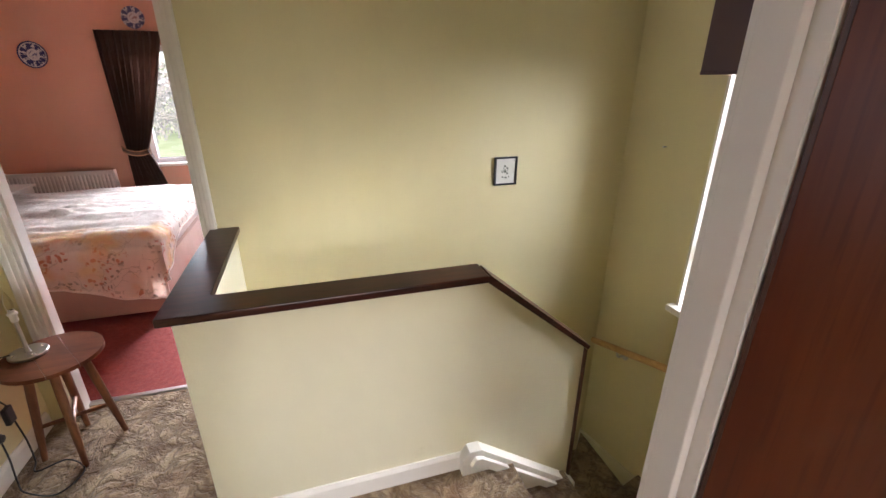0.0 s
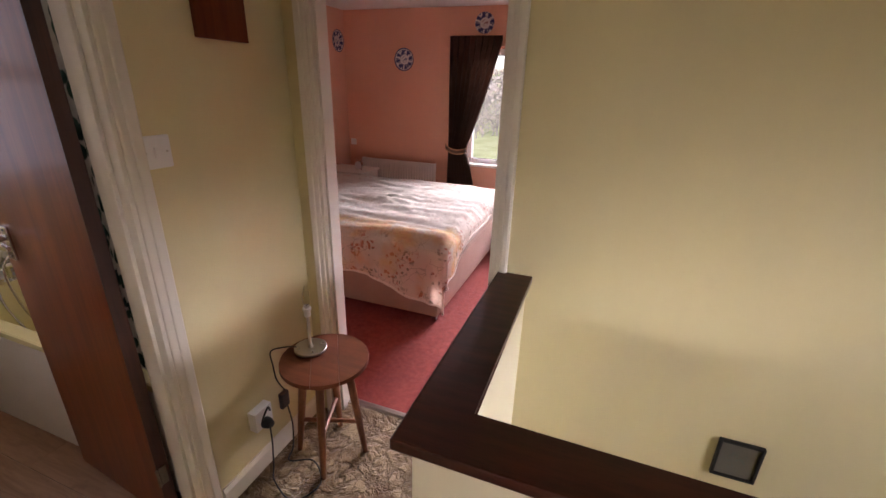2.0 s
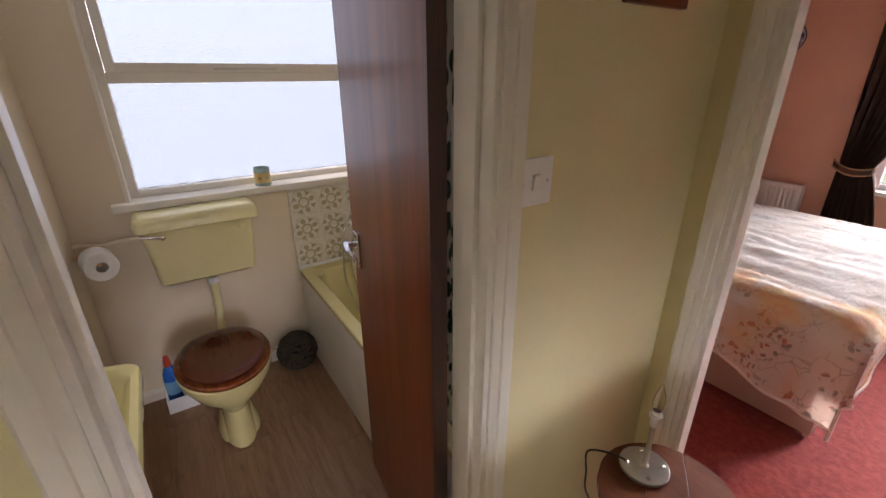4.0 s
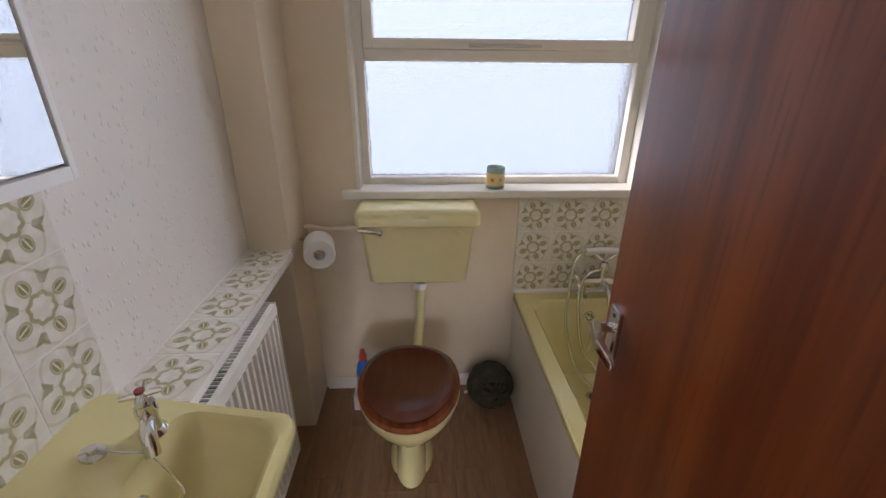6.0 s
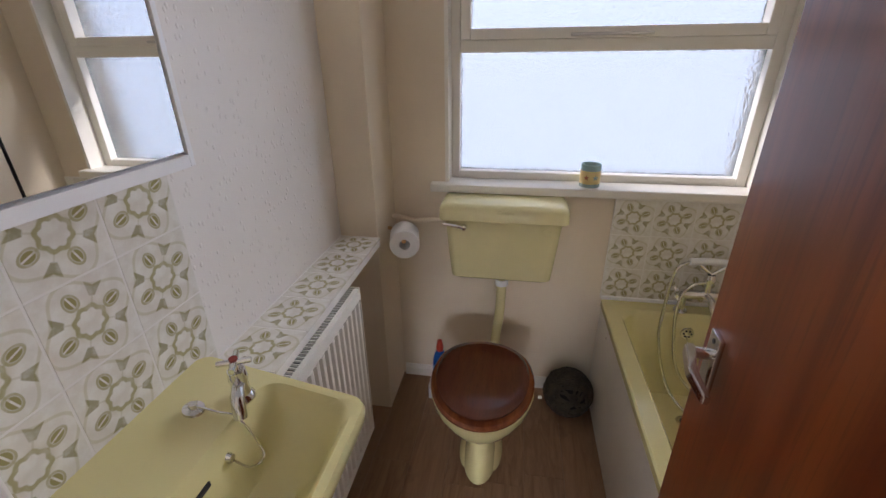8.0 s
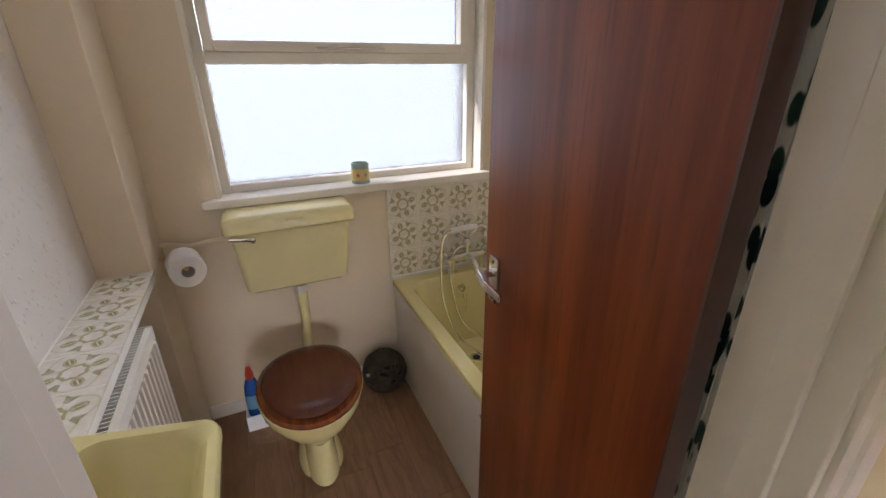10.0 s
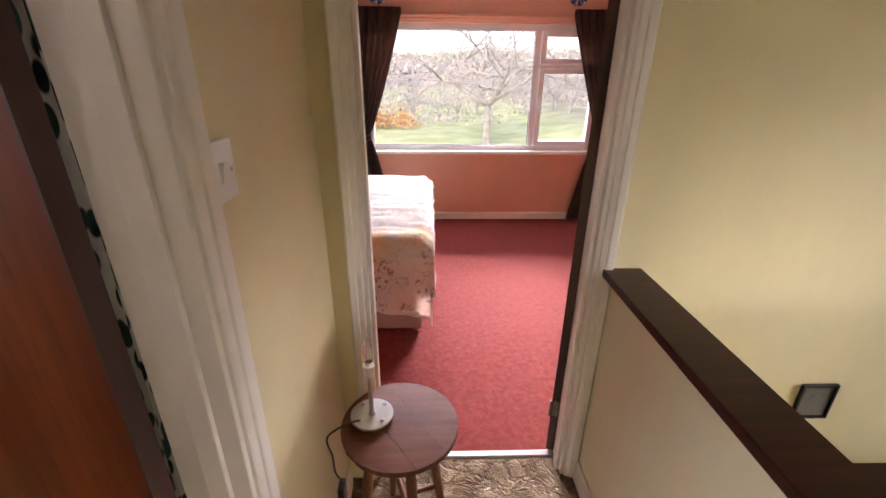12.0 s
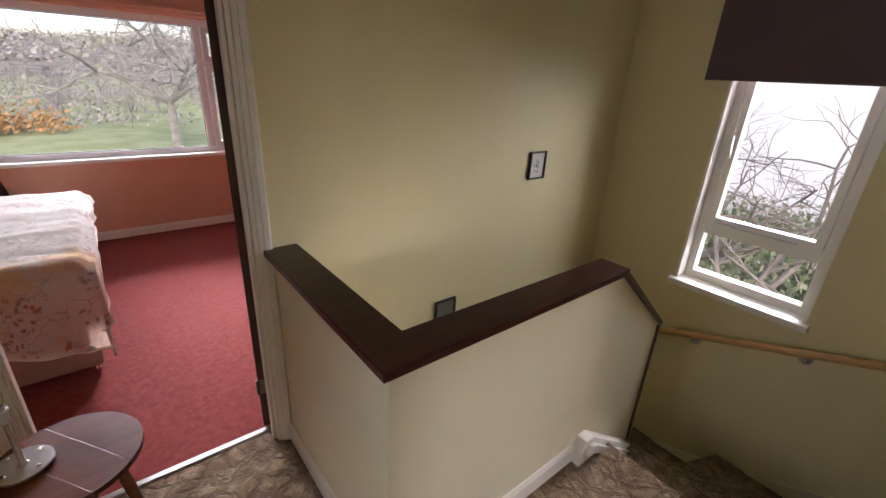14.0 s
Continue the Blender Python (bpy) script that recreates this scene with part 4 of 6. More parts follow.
part("inline_switch", boxes((WX + 0.028, WX + 0.048, 1.745, 1.790, 0.225, 0.300), bevel=0.007), BLACK, plug)
flex = curve_pts([(WX + 0.038, 1.778, 0.30), (WX + 0.030, 1.75, 0.37), (WX + 0.030, 1.742, 0.44), (WX + 0.018, 1.752, 0.50), (WX + 0.060, 1.790, 0.508), (WX + 0.10, 1.805, 0.510)], 8)
part("flex", tube(bmesh.new(), flex, 0.0028, 8), BLACK, plug, smooth=True)
ring = curve_pts([(WX + 0.042, 1.640, 0.262), (WX + 0.055, 1.643, 0.295), (WX + 0.050, 1.668, 0.305), (WX + 0.045, 1.680, 0.280)], 6)
part("pull_loop", tube(bmesh.new(), ring, 0.004, 8), BLACK, plug, smooth=True)

# side table
TX, TY, TZ, TR = -1.121, 1.826, 0.478, 0.172
table = thing("side_table", (TX, TY, 0), "small round teak side table with splayed legs", "side table")
for k, (a, b) in enumerate(((-1.0, -0.30), (-0.296, 0.30), (0.304, 1.0))):
    pts = []
    n = 18
    lo, hi = a * TR, b * TR
    for i in range(n + 1):
        u = lo + (hi - lo) * i / n
        pts.append((u, math.sqrt(max(0, TR * TR - u * u))))
    poly = pts + [(u, -v) for u, v in pts[::-1]]
    clean = []
    for p in poly:
        if not clean or (Vector(p) - Vector(clean[-1])).length > 1e-4:
            clean.append(p)
    if (Vector(clean[0]) - Vector(clean[-1])).length < 1e-4:
        clean.pop()
    bm = prism(bmesh.new(), [(TX + p[0], TY + p[1]) for p in clean], "z", TZ - 0.017, TZ, bevel=0.0015)
    turn(bm, (TX, TY, 0), 35)
    part("top_board", bm, TEAK, table)
feet = []
for k in range(4):
    a = radians(20 + 90 * k)
    top = Vector((TX + math.cos(a) * 0.085, TY + math.sin(a) * 0.085, TZ - 0.017))
    foot = Vector((TX + math.cos(a) * 0.142, TY + math.sin(a) * 0.142, 0.0))
    feet.append((top, foot))
    part("leg", tube(bmesh.new(), [top, top.lerp(foot, 0.3), top.lerp(foot, 0.7), foot], 0.015, 14, taper=[0.0155, 0.0165, 0.0145, 0.011]), TEAK_Z, table, smooth=True)
for k in (0, 1):
    p, q = feet[k][0].lerp(feet[k][1], 0.62), feet[k + 2][0].lerp(feet[k + 2][1], 0.62)
    dz = Vector((0, 0, 0.012 * (1 if k else -1)))
    part("stretcher", tube(bmesh.new(), [p + dz, q + dz], 0.009, 10), TEAK_Z, table, smooth=True)
part("apron", lathe(bmesh.new(), [(0.105, TZ - 0.045), (0.112, TZ - 0.043), (0.112, TZ - 0.018), (0.105, TZ - 0.017)], (TX, TY, 0), 32), TEAK, table)

# table lamp without its shade
LX, LY = -1.206, 1.852
lamp = thing("table_lamp", (LX, LY, TZ), "shadeless table lamp with a brushed steel disc base", "table lamp")
part("base", lathe(bmesh.new(), [(0.062, TZ + 0.0005), (0.064, TZ + 0.004), (0.064, TZ + 0.011), (0.062, TZ + 0.013), (0.0, TZ + 0.013)], (LX, LY, 0), 40), BRUSHED, lamp, smooth=True)
for k in range(4):
    a = radians(45 + 90 * k)
    part("stud", lathe(bmesh.new(), [(0.0065, TZ + 0.013), (0.006, TZ + 0.0165), (0.003, TZ + 0.019), (0.0, TZ + 0.0195)], (LX + math.cos(a) * 0.047, LY + math.sin(a) * 0.047, 0), 14), CHROME, lamp, smooth=True)
part("stem", lathe(bmesh.new(), [(0.0120, TZ + 0.013), (0.0070, TZ + 0.020), (0.0062, TZ + 0.150), (0.010, TZ + 0.152)], (LX, LY, 0), 20), BRUSHED, lamp, smooth=True)
part("bulb_holder", lathe(bmesh.new(), [(0.010, TZ + 0.152), (0.0125, TZ + 0.156), (0.0125, TZ + 0.180), (0.0165, TZ + 0.182), (0.0165, TZ + 0.190), (0.011, TZ + 0.192), (0.011, TZ + 0.203)], (LX, LY, 0), 20), WHITEPL, lamp, "cream plastic bulb holder", smooth=True)
bulb = part("bulb", lathe(bmesh.new(), [(0.010, TZ + 0.203), (0.0135, TZ + 0.218), (0.0145, TZ + 0.232), (0.0115, TZ + 0.252), (0.006, TZ + 0.272), (0.0015, TZ + 0.285)], (LX, LY, 0), 20), glass("bulb_glass", 0.02), lamp, "clear glass candle bulb, unlit", smooth=True)


# ---- bathroom ----
# boxed pipe column and tiled ledge over the radiator
LF, LZ = 0.556, 0.838
COLX = -2.730
setting("pipe_boxing", boxes((BX0, COLX, BY0, 0.550, 0, H), bevel=0.004), CREAM, "cream painted boxed-in pipes in the corner", "boxing")
ledge = setting("tiled_ledge", boxes((COLX, -1.985, BY0, LF, LZ - 0.035, LZ - 0.0016)), GROUT, "ledge under the woodchip wall faced with flower tiles", "ledge")
splash = setting("tiled_splashback", boxes((-2.003, WB, BY0, BY0 + 0.0094, 0.70, 1.302)), GROUT, "flower tiled splashback over the basin", "splashback")
bathtiles = setting("tiled_bath_wall", boxes((BX0, BX0 + 0.0094, 1.420, NY + 0.02, 0.515, 0.950)), GROUT, "flower tiled wall at the tap end of the bath", "tiling")

TS = 0.1445


def tile_mesh(size):
    bm = bmesh.new()
    h = size / 2 - 0.0007
    box(bm, -h, h, -h, h, -0.004, 0.003)
    es = [e for e in bm.edges if all(v.co.z > 0 for v in e.verts)]
    bmesh.ops.bevel(bm, geom=es, offset=0.0015, segments=2, affect="EDGES")
    me = bpy.data.meshes.new("tile")
    bm.to_mesh(me)
    bm.free()
    me.materials.append(TILE)
    return me


TILEMESH = tile_mesh(TS)


def lay(parent, m, sx=1.0, sy=1.0):
    ob = new("tile", TILEMESH)
    ob.parent = parent
    base = PLACE[parent.name]
    ob.matrix_basis = Matrix.Translation(-base) @ m @ Matrix.Diagonal((sx, sy, 1, 1))
    return ob


for i in range(4):
    for j in range(5):
        x, z = -2.002 + TS * (i + 0.5), 1.302 - TS * (j + 0.5)
        if z > 0.65:
            lay(splash, pose(x, BY0 + 0.007, z, -90, 0, 0))
for i in range(4):
    for j in range(3):
        lay(bathtiles, pose(BX0 + 0.007, 1.420 + 0.146 * (i + 0.5), 0.948 - 0.1445 * (j + 0.5), 90, 0, 90), 1.008, 1.0)
for i in range(5):
    lay(ledge, pose(-1.986 - 0.1485 * (i + 0.5), BY0 + 0.079, LZ - 0.004, 0, 0, 0), 1.025, 1.04)

# radiator under the ledge
def radiator(name, x0, x1, y0, y1, z0, z1, face, label):
    """A pressed-steel panel radiator; face: the y of its front."""
    ob = thing(name, ((x0 + x1) / 2, face, z0), label, "radiator")
    back = y0 if face > y0 else y1
    s = 1 if face > back else -1
    bm = bmesh.new()
    n = int((x1 - x0) / 0.033)
    w = (x1 - x0 - 0.03) / n
    pts = [(x0, face - s * 0.012)]
    for k in range(n):
        a = x0 + 0.015 + k * w
        pts += [(a, face - s * 0.004), (a + w * 0.22, face), (a + w * 0.60, face), (a + w * 0.80, face - s * 0.007)]
    pts += [(x1, face - s * 0.012), (x1, face - s * 0.020), (x0, face - s * 0.020)]
    prism(bm, pts, "z", z0 + 0.035, z1 - 0.035)
    box(bm, x0, x1, min(face - s * 0.020, face - s * 0.004), max(face - s * 0.020, face - s * 0.004), z0, z0 + 0.035)
    box(bm, x0, x1, min(face - s * 0.020, face - s * 0.004), max(face - s * 0.020, face - s * 0.004), z1 - 0.035, z1)
    part("panel", bm, RADPAINT, ob)
    lo, hi = min(back, face), max(back, face)
    for xx in (x0, x1 - 0.004):
        part("end_cover", boxes((xx, xx + 0.004, lo + 0.004, hi - 0.004, z0 + 0.01, z1 + 0.003), bevel=0.001), RADPAINT, ob)
    bm = bmesh.new()
    m = int((x1 - x0) / 0.013)
    for k in range(m):
        a = x0 + 0.006 + k * (x1 - x0 - 0.012) / m
        box(bm, a, a + 0.0030, lo + 0.02, hi - 0.014, z1 - 0.008, z1 - 0.002)
    part("top_grille", bm, RADPAINT, ob)
    # black block in the hollow stands for the shade between panel and wall
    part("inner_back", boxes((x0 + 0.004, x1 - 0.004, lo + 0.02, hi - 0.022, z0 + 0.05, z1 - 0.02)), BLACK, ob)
    for xx in (x0 + 0.05, x1 - 0.07):
        a, b = (lo - 0.05, lo + 0.02) if s > 0 else (hi - 0.02, hi + 0.05)
        part("wall_bracket", boxes((xx, xx + 0.02, a, b, z0 + 0.1, z0 + 0.14)), RADPAINT, ob)
    return ob


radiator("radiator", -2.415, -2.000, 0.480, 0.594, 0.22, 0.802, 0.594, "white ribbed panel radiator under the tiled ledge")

# basin
basin = thing("wash_basin", (-1.76, BY0, 0.70), "primrose yellow wall-hung wash basin", "wash basin")
bx0, bx1, by0, by1, bz = -1.968, -1.455, BY0 + 0.010, 0.772, 0.812


def rounded(x0, x1, y0, y1, z, r, n=5):
    pts = []
    for cx, cy, a0 in ((x1 - r, y1 - r, 0), (x0 + r, y1 - r, 90), (x0 + r, y0 + r, 180), (x1 - r, y0 + r, 270)):
        for k in range(n + 1):
            a = radians(a0 + 90 * k / n)
            pts.append((cx + math.cos(a) * r, cy + math.sin(a) * r, z))
    return pts


rings = [rounded(bx0 + 0.09, bx1 - 0.09, by0, by1 - 0.12, bz - 0.165, 0.05), rounded(bx0 + 0.03, bx1 - 0.03, by0, by1 - 0.03, bz - 0.09, 0.045), rounded(bx0 + 0.002, bx1 - 0.002, by0, by1 - 0.002, bz - 0.035, 0.03),
         rounded(bx0, bx1, by0, by1, bz - 0.010, 0.03), rounded(bx0 + 0.004, bx1 - 0.004, by0, by1 - 0.004, bz, 0.028), rounded(bx0 + 0.020, bx1 - 0.020, by0 + 0.145, by1 - 0.020, bz - 0.002, 0.045),
         rounded(bx0 + 0.030, bx1 - 0.030, by0 + 0.153, by1 - 0.032, bz - 0.014, 0.045), rounded(bx0 + 0.060, bx1 - 0.060, by0 + 0.165, by1 - 0.060, bz - 0.085, 0.055), rounded(bx0 + 0.13, bx1 - 0.13, by0 + 0.180, by1 - 0.10, bz - 0.128, 0.03)]
SLOPE = 0.20


def rise(y):
    """How much higher the basin's top stands towards the wall."""
    return (by1 - y) * SLOPE


def sheared(bm):
    for v in bm.verts:
        v.co.z += rise(v.co.y)
    return bm


part("bowl", sheared(loft(bmesh.new(), rings)), PRIMROSE, basin, smooth=True)
part("overflow_slot", sheared(boxes((-1.745, -1.690, by0 + 0.1555, by0 + 0.1605, bz - 0.046, bz - 0.036), bevel=0.002)), BLACK, basin)


def pillar_tap(x, y, z, dirn):
    """A chrome pillar tap with a cross head; dirn: the way the spout points, in degrees."""
    ob = thing("basin_tap", (x, y, z), "chrome pillar tap with a cross head on the basin", "tap", "basin taps")
    part("body", lathe(bmesh.new(), [(0.024, z), (0.023, z + 0.006), (0.017, z + 0.012), (0.0155, z + 0.035), (0.018, z + 0.045), (0.016, z + 0.066), (0.008, z + 0.066), (0.007, z + 0.080)], (x, y, 0), 18), CHROME, ob, smooth=True)
    bm = tube(bmesh.new(), curve_pts([(x, y, z + 0.034), (x, y + 0.028, z + 0.040), (x, y + 0.050, z + 0.030), (x, y + 0.060, z + 0.004)], 5), 0.0120, 12)
    part("spout", turn(bm, (x, y, 0), dirn), CHROME, ob, smooth=True)
    bm = bmesh.new()
    for a in (25, 115):
        c, s = math.cos(radians(a)), math.sin(radians(a))
        tube(bm, [(x - c * 0.030, y - s * 0.030, z + 0.084), (x, y, z + 0.084), (x + c * 0.030, y + s * 0.030, z + 0.084)], 0.0, 10, taper=[0.0055, 0.007, 0.0055])
    head = part("cross_head", bm, CHROME, ob, smooth=True)
    part("indicator", lathe(bmesh.new(), [(0.008, z + 0.084), (0.008, z + 0.093), (0.0, z + 0.095)], (x, y, 0), 14), TAPRED, head, "red indicator button", smooth=True)
    return ob


TAPRED = plain("red_enamel", (0.26, 0.05, 0.04), 0.25)
pillar_tap(-1.892, 0.548, bz + rise(0.548) - 0.003, -60)
pillar_tap(-1.535, 0.548, bz + rise(0.548) - 0.003, 40)
chain = thing("basin_plug_chain", (-1.865, 0.50, bz + 0.06), "chrome bead chain hung from its stay on the basin", "chain")
part("stay", sheared(lathe(bmesh.new(), [(0.019, bz), (0.018, bz + 0.004), (0.008, bz + 0.006), (0.007, bz + 0.014)], (-1.835, 0.490, 0), 18)), CHROME, chain, smooth=True)
part("chain", sheared(tube(bmesh.new(), curve_pts([(-1.835, 0.490, bz + 0.012), (-1.840, 0.530, bz + 0.005), (-1.846, 0.566, bz - 0.002), (-1.850, 0.592, bz - 0.062), (-1.838, 0.606, bz - 0.080), (-1.812, 0.596, bz - 0.078), (-1.796, 0.575, bz - 0.044)], 8), 0.0022, 6)), CHROME, chain)
part("chain_eye", sheared(lathe(bmesh.new(), [(0.009, 0), (0.008, 0.010), (0.0, 0.012)], (-1.795, 0.570, bz - 0.042), 12, "y")), CHROME, chain, smooth=True)

# mirror cabinet
MIRROR = Nodes("mirror_silver", 0.01, 1.0)
MIRROR.color((0.86, 0.87, 0.86))
MIRROR = MIRROR.m
cab = thing("mirror_cabinet", (-1.70, BY0, 1.285), "white bathroom cabinet with two mirrored doors", "cabinet")
cx0, cx1, cy, cz0, cz1 = -1.974, -1.447, 0.500, 1.284, 1.80
part("body", boxes((cx0, cx1, BY0, cy - 0.012, cz0, cz1), bevel=0.002), WHITEPL, cab)
mid = (cx0 + cx1) / 2 - 0.0
for a, b in ((cx0 + 0.012, mid - 0.001), (mid + 0.001, cx1 - 0.004)):
    d = part("door", boxes((a, b, cy - 0.011, cy - 0.004, cz0 + 0.024, cz1 - 0.006)), BLACK, cab)
    part("mirror", boxes((a + 0.001, b - 0.001, cy - 0.004, cy, cz0 + 0.025, cz1 - 0.007)), MIRROR, d, "silvered mirror glass")
part("edge_strip", boxes((cx0 - 0.001, cx0 + 0.010, cy - 0.012, cy + 0.004, cz0, cz1), (cx0 + 0.010, cx1, cy - 0.012, cy + 0.004, cz0 - 0.001, cz0 + 0.020), bevel=0.0015), WHITEPL, cab)

# cistern
cis = thing("toilet_cistern", (BX0, 1.0, 0.62), "primrose yellow plastic low-level cistern under the sill", "cistern")
ya, yb = 0.775, 1.232


def tank(z, ins, depth):
    return rounded(BX0 + 0.002, BX0 + depth, ya + ins, yb - ins, z, 0.028, 5)


part("tank", loft(bmesh.new(), [tank(0.630, 0.046, 0.125), tank(0.642, 0.034, 0.142), tank(0.75, 0.024, 0.156), tank(0.895, 0.012, 0.168)]), PRIMPLAST, cis, smooth=True)
part("lid", loft(bmesh.new(), [tank(0.893, -0.006, 0.186), tank(0.897, -0.008, 0.189), tank(0.938, -0.006, 0.186), tank(0.950, 0.002, 0.178), tank(0.956, 0.020, 0.160)]), PRIMPLAST, cis, smooth=True)
part("maker_mark", boxes((BX0 + 0.185, BX0 + 0.190, 0.985, 1.045, 0.928, 0.940), bevel=0.001), PRIMPLAST, cis)
part("blank_cap", lathe(bmesh.new(), [(0.014, 0.160), (0.014, 0.170), (0.0, 0.171)], (BX0, 1.165, 0.855), 18, "x"), PRIMPLAST, cis, smooth=True)
bm = lathe(bmesh.new(), [(0.010, 0.160), (0.010, 0.186), (0.0, 0.188)], (BX0, 0.862, 0.868), 14, "x")
tube(bm, curve_pts([(BX0 + 0.182, 0.862, 0.868), (BX0 + 0.190, 0.835, 0.876), (BX0 + 0.190, 0.785, 0.884)], 5), 0.0065, 10)
part("lever", bm, CHROME, cis, "chrome flush lever", smooth=True)
part("flush_pipe", tube(bmesh.new(), curve_pts([(BX0 + 0.085, 1.010, 0.615), (BX0 + 0.085, 1.008, 0.46), (BX0 + 0.10, 1.000, 0.38), (BX0 + 0.17, 0.995, 0.345), (BX0 + 0.26, 0.99, 0.345)], 6), 0.020, 14), PRIMPLAST, cis, smooth=True)
part("pipe_nut", lathe(bmesh.new(), [(0.027, 0.588), (0.027, 0.614)], (BX0 + 0.085, 1.010, 0), 8), WHITEPL, cis)
ovf = curve_pts([(BX0 + 0.05, 0.790, 0.845), (BX0 + 0.05, 0.70, 0.842), (BX0 + 0.045, 0.64, 0.836), (BX0 + 0.05, 0.58, 0.850), (BX0 + 0.05, 0.553, 0.850)], 6)
part("feed_pipe", tube(bmesh.new(), ovf, 0.009, 10), CREAM, cis, "cream painted feed pipe", smooth=True)

# toilet pan
pan = thing("toilet_pan", (-2.55, 0.985, 0), "primrose yellow toilet pan with a closed mahogany seat", "toilet")
PCY = 0.968


def oval(cx, cy, rx, ry, z, n=28, back=1.0):
    pts = []
    for k in range(n):
        a = 2 * math.pi * k / n
        c, s = math.cos(a), math.sin(a)
        pts.append((cx + rx * c * (1.0 if c > 0 else back), cy + ry * s, z))
    return pts


rings = [oval(-2.545, PCY, 0.132, 0.064, 0.0, back=1.35), oval(-2.545, PCY, 0.130, 0.062, 0.03, back=1.35), oval(-2.548, PCY, 0.112, 0.056, 0.09, back=1.4), oval(-2.553, PCY, 0.108, 0.060, 0.17, back=1.4),
         oval(-2.545, PCY, 0.145, 0.100, 0.23, back=1.2), oval(-2.53, PCY, 0.195, 0.150, 0.30), oval(-2.525, PCY, 0.222, 0.178, 0.36), oval(-2.525, PCY, 0.228, 0.182, 0.388), oval(-2.525, PCY, 0.222, 0.176, 0.396)]
part("bowl", loft(bmesh.new(), rings), PRIMROSE, pan, smooth=True)
for s in (-1, 1):
    # fixing flange at the side of the foot
    part("flange", loft(bmesh.new(), [oval(-2.590, PCY + s * 0.050, 0.112, 0.036, 0.0), oval(-2.590, PCY + s * 0.050, 0.110, 0.034, 0.016), oval(-2.594, PCY + s * 0.046, 0.098, 0.028, 0.050), oval(-2.60, PCY + s * 0.040, 0.075, 0.020, 0.100), oval(-2.60, PCY + s * 0.034, 0.040, 0.010, 0.130)]), PRIMROSE, pan, smooth=True)
    for xx in (-2.53, -2.64):
        bm = bmesh.new()
        lathe(bm, [(0.007, 0.018), (0.007, 0.031), (0.0, 0.033)], (xx, PCY + s * 0.066, 0.0), 10)
        part("fixing_screw", bm, BRUSHED, pan)


def seat_outline(rx, ry, z, off=0.0):
    pts = []
    for k in range(36):
        a = 2 * math.pi * k / 36
        c, s = math.cos(a), math.sin(a)
        x = c * rx
        y = s * ry
        if c < -0.55:
            x = -0.55 * rx - (abs(c) - 0.55) * rx * 0.62
        pts.append((-2.520 + off + x, PCY + y * 0.93, z))
    return pts


seat = part("seat", loft(bmesh.new(), [seat_outline(0.224, 0.182, 0.400), seat_outline(0.236, 0.193, 0.406), seat_outline(0.238, 0.194, 0.414), seat_outline(0.230, 0.187, 0.421)]), MAHOG_RIM, pan, "polished mahogany seat", smooth=True)
part("lid", loft(bmesh.new(), [seat_outline(0.203, 0.165, 0.422), seat_outline(0.213, 0.173, 0.428), seat_outline(0.214, 0.174, 0.435), seat_outline(0.204, 0.165, 0.443), seat_outline(0.178, 0.140, 0.4475), seat_outline(0.10, 0.08, 0.4485)]), MAHOG, pan, "polished mahogany lid", smooth=True)
bm = tube(bmesh.new(), [(-2.700, PCY - 0.085, 0.412), (-2.700, PCY + 0.085, 0.412)], 0.008, 10)
for yy in (PCY - 0.07, PCY + 0.07):
    tube(bm, [(-2.700, yy, 0.392), (-2.700, yy, 0.412)], 0.012, 10)
part("seat_hinge", bm, CHROME, pan, "chrome seat hinge", smooth=True)
part("seat_buffer", lathe(bmesh.new(), [(0.007, 0.0), (0.007, 0.012), (0.0, 0.014)], (-2.46, PCY + 0.190, 0.408), 10, "y"), CHROME, pan)

# toilet roll on its holder
roll = thing("toilet_roll", (-2.775, 0.640, 0.81), "white toilet roll on a wall holder", "toilet roll")
bm = bmesh.new()
c = Vector((-2.775, 0.640, 0.815))
rings = []
for r, h in ((0.020, -0.052), (0.054, -0.052), (0.056, -0.049), (0.056, 0.049), (0.054, 0.052), (0.020, 0.052), (0.020, -0.052)):
    rings.append([(c.x + h, c.y + math.cos(2 * math.pi * k / 32) * r, c.z + math.sin(2 * math.pi * k / 32) * r) for k in range(32)])
loft(bm, rings, close=False)
bmesh.ops.remove_doubles(bm, verts=bm.verts, dist=1e-5)
turn(bm, c, 14)
TISSUE = plain("tissue", (0.80, 0.78, 0.76), 0.95, fine=160, bump=0.3)
part("paper", bm, TISSUE, roll, smooth=True)
bm = tube(bmesh.new(), [(c.x - 0.06, c.y - 0.015, c.z + 0.010), (c.x + 0.045, c.y + 0.008, c.z + 0.010)], 0.0085, 10)
tube(bm, curve_pts([(c.x - 0.06, c.y - 0.015, c.z + 0.010), (c.x - 0.068, c.y - 0.045, c.z + 0.012), (c.x - 0.060, 0.557, c.z + 0.02)], 4), 0.007, 8)
part("holder", bm, PINE, roll, "light wooden holder", smooth=True)

# cleaning tray and bottle
BLUE = plain("blue_bottle_plastic", (0.02, 0.12, 0.45), 0.25, var=0.08)
REDCAP = plain("red_cap_plastic", (0.55, 0.06, 0.03), 0.3)
tray = thing("cleaning_tray", (-2.80, 0.76, 0), "white plastic tray beside the toilet", "tray")
tx0, tx1, ty0, ty1 = -2.950, -2.815, 0.705, 0.865
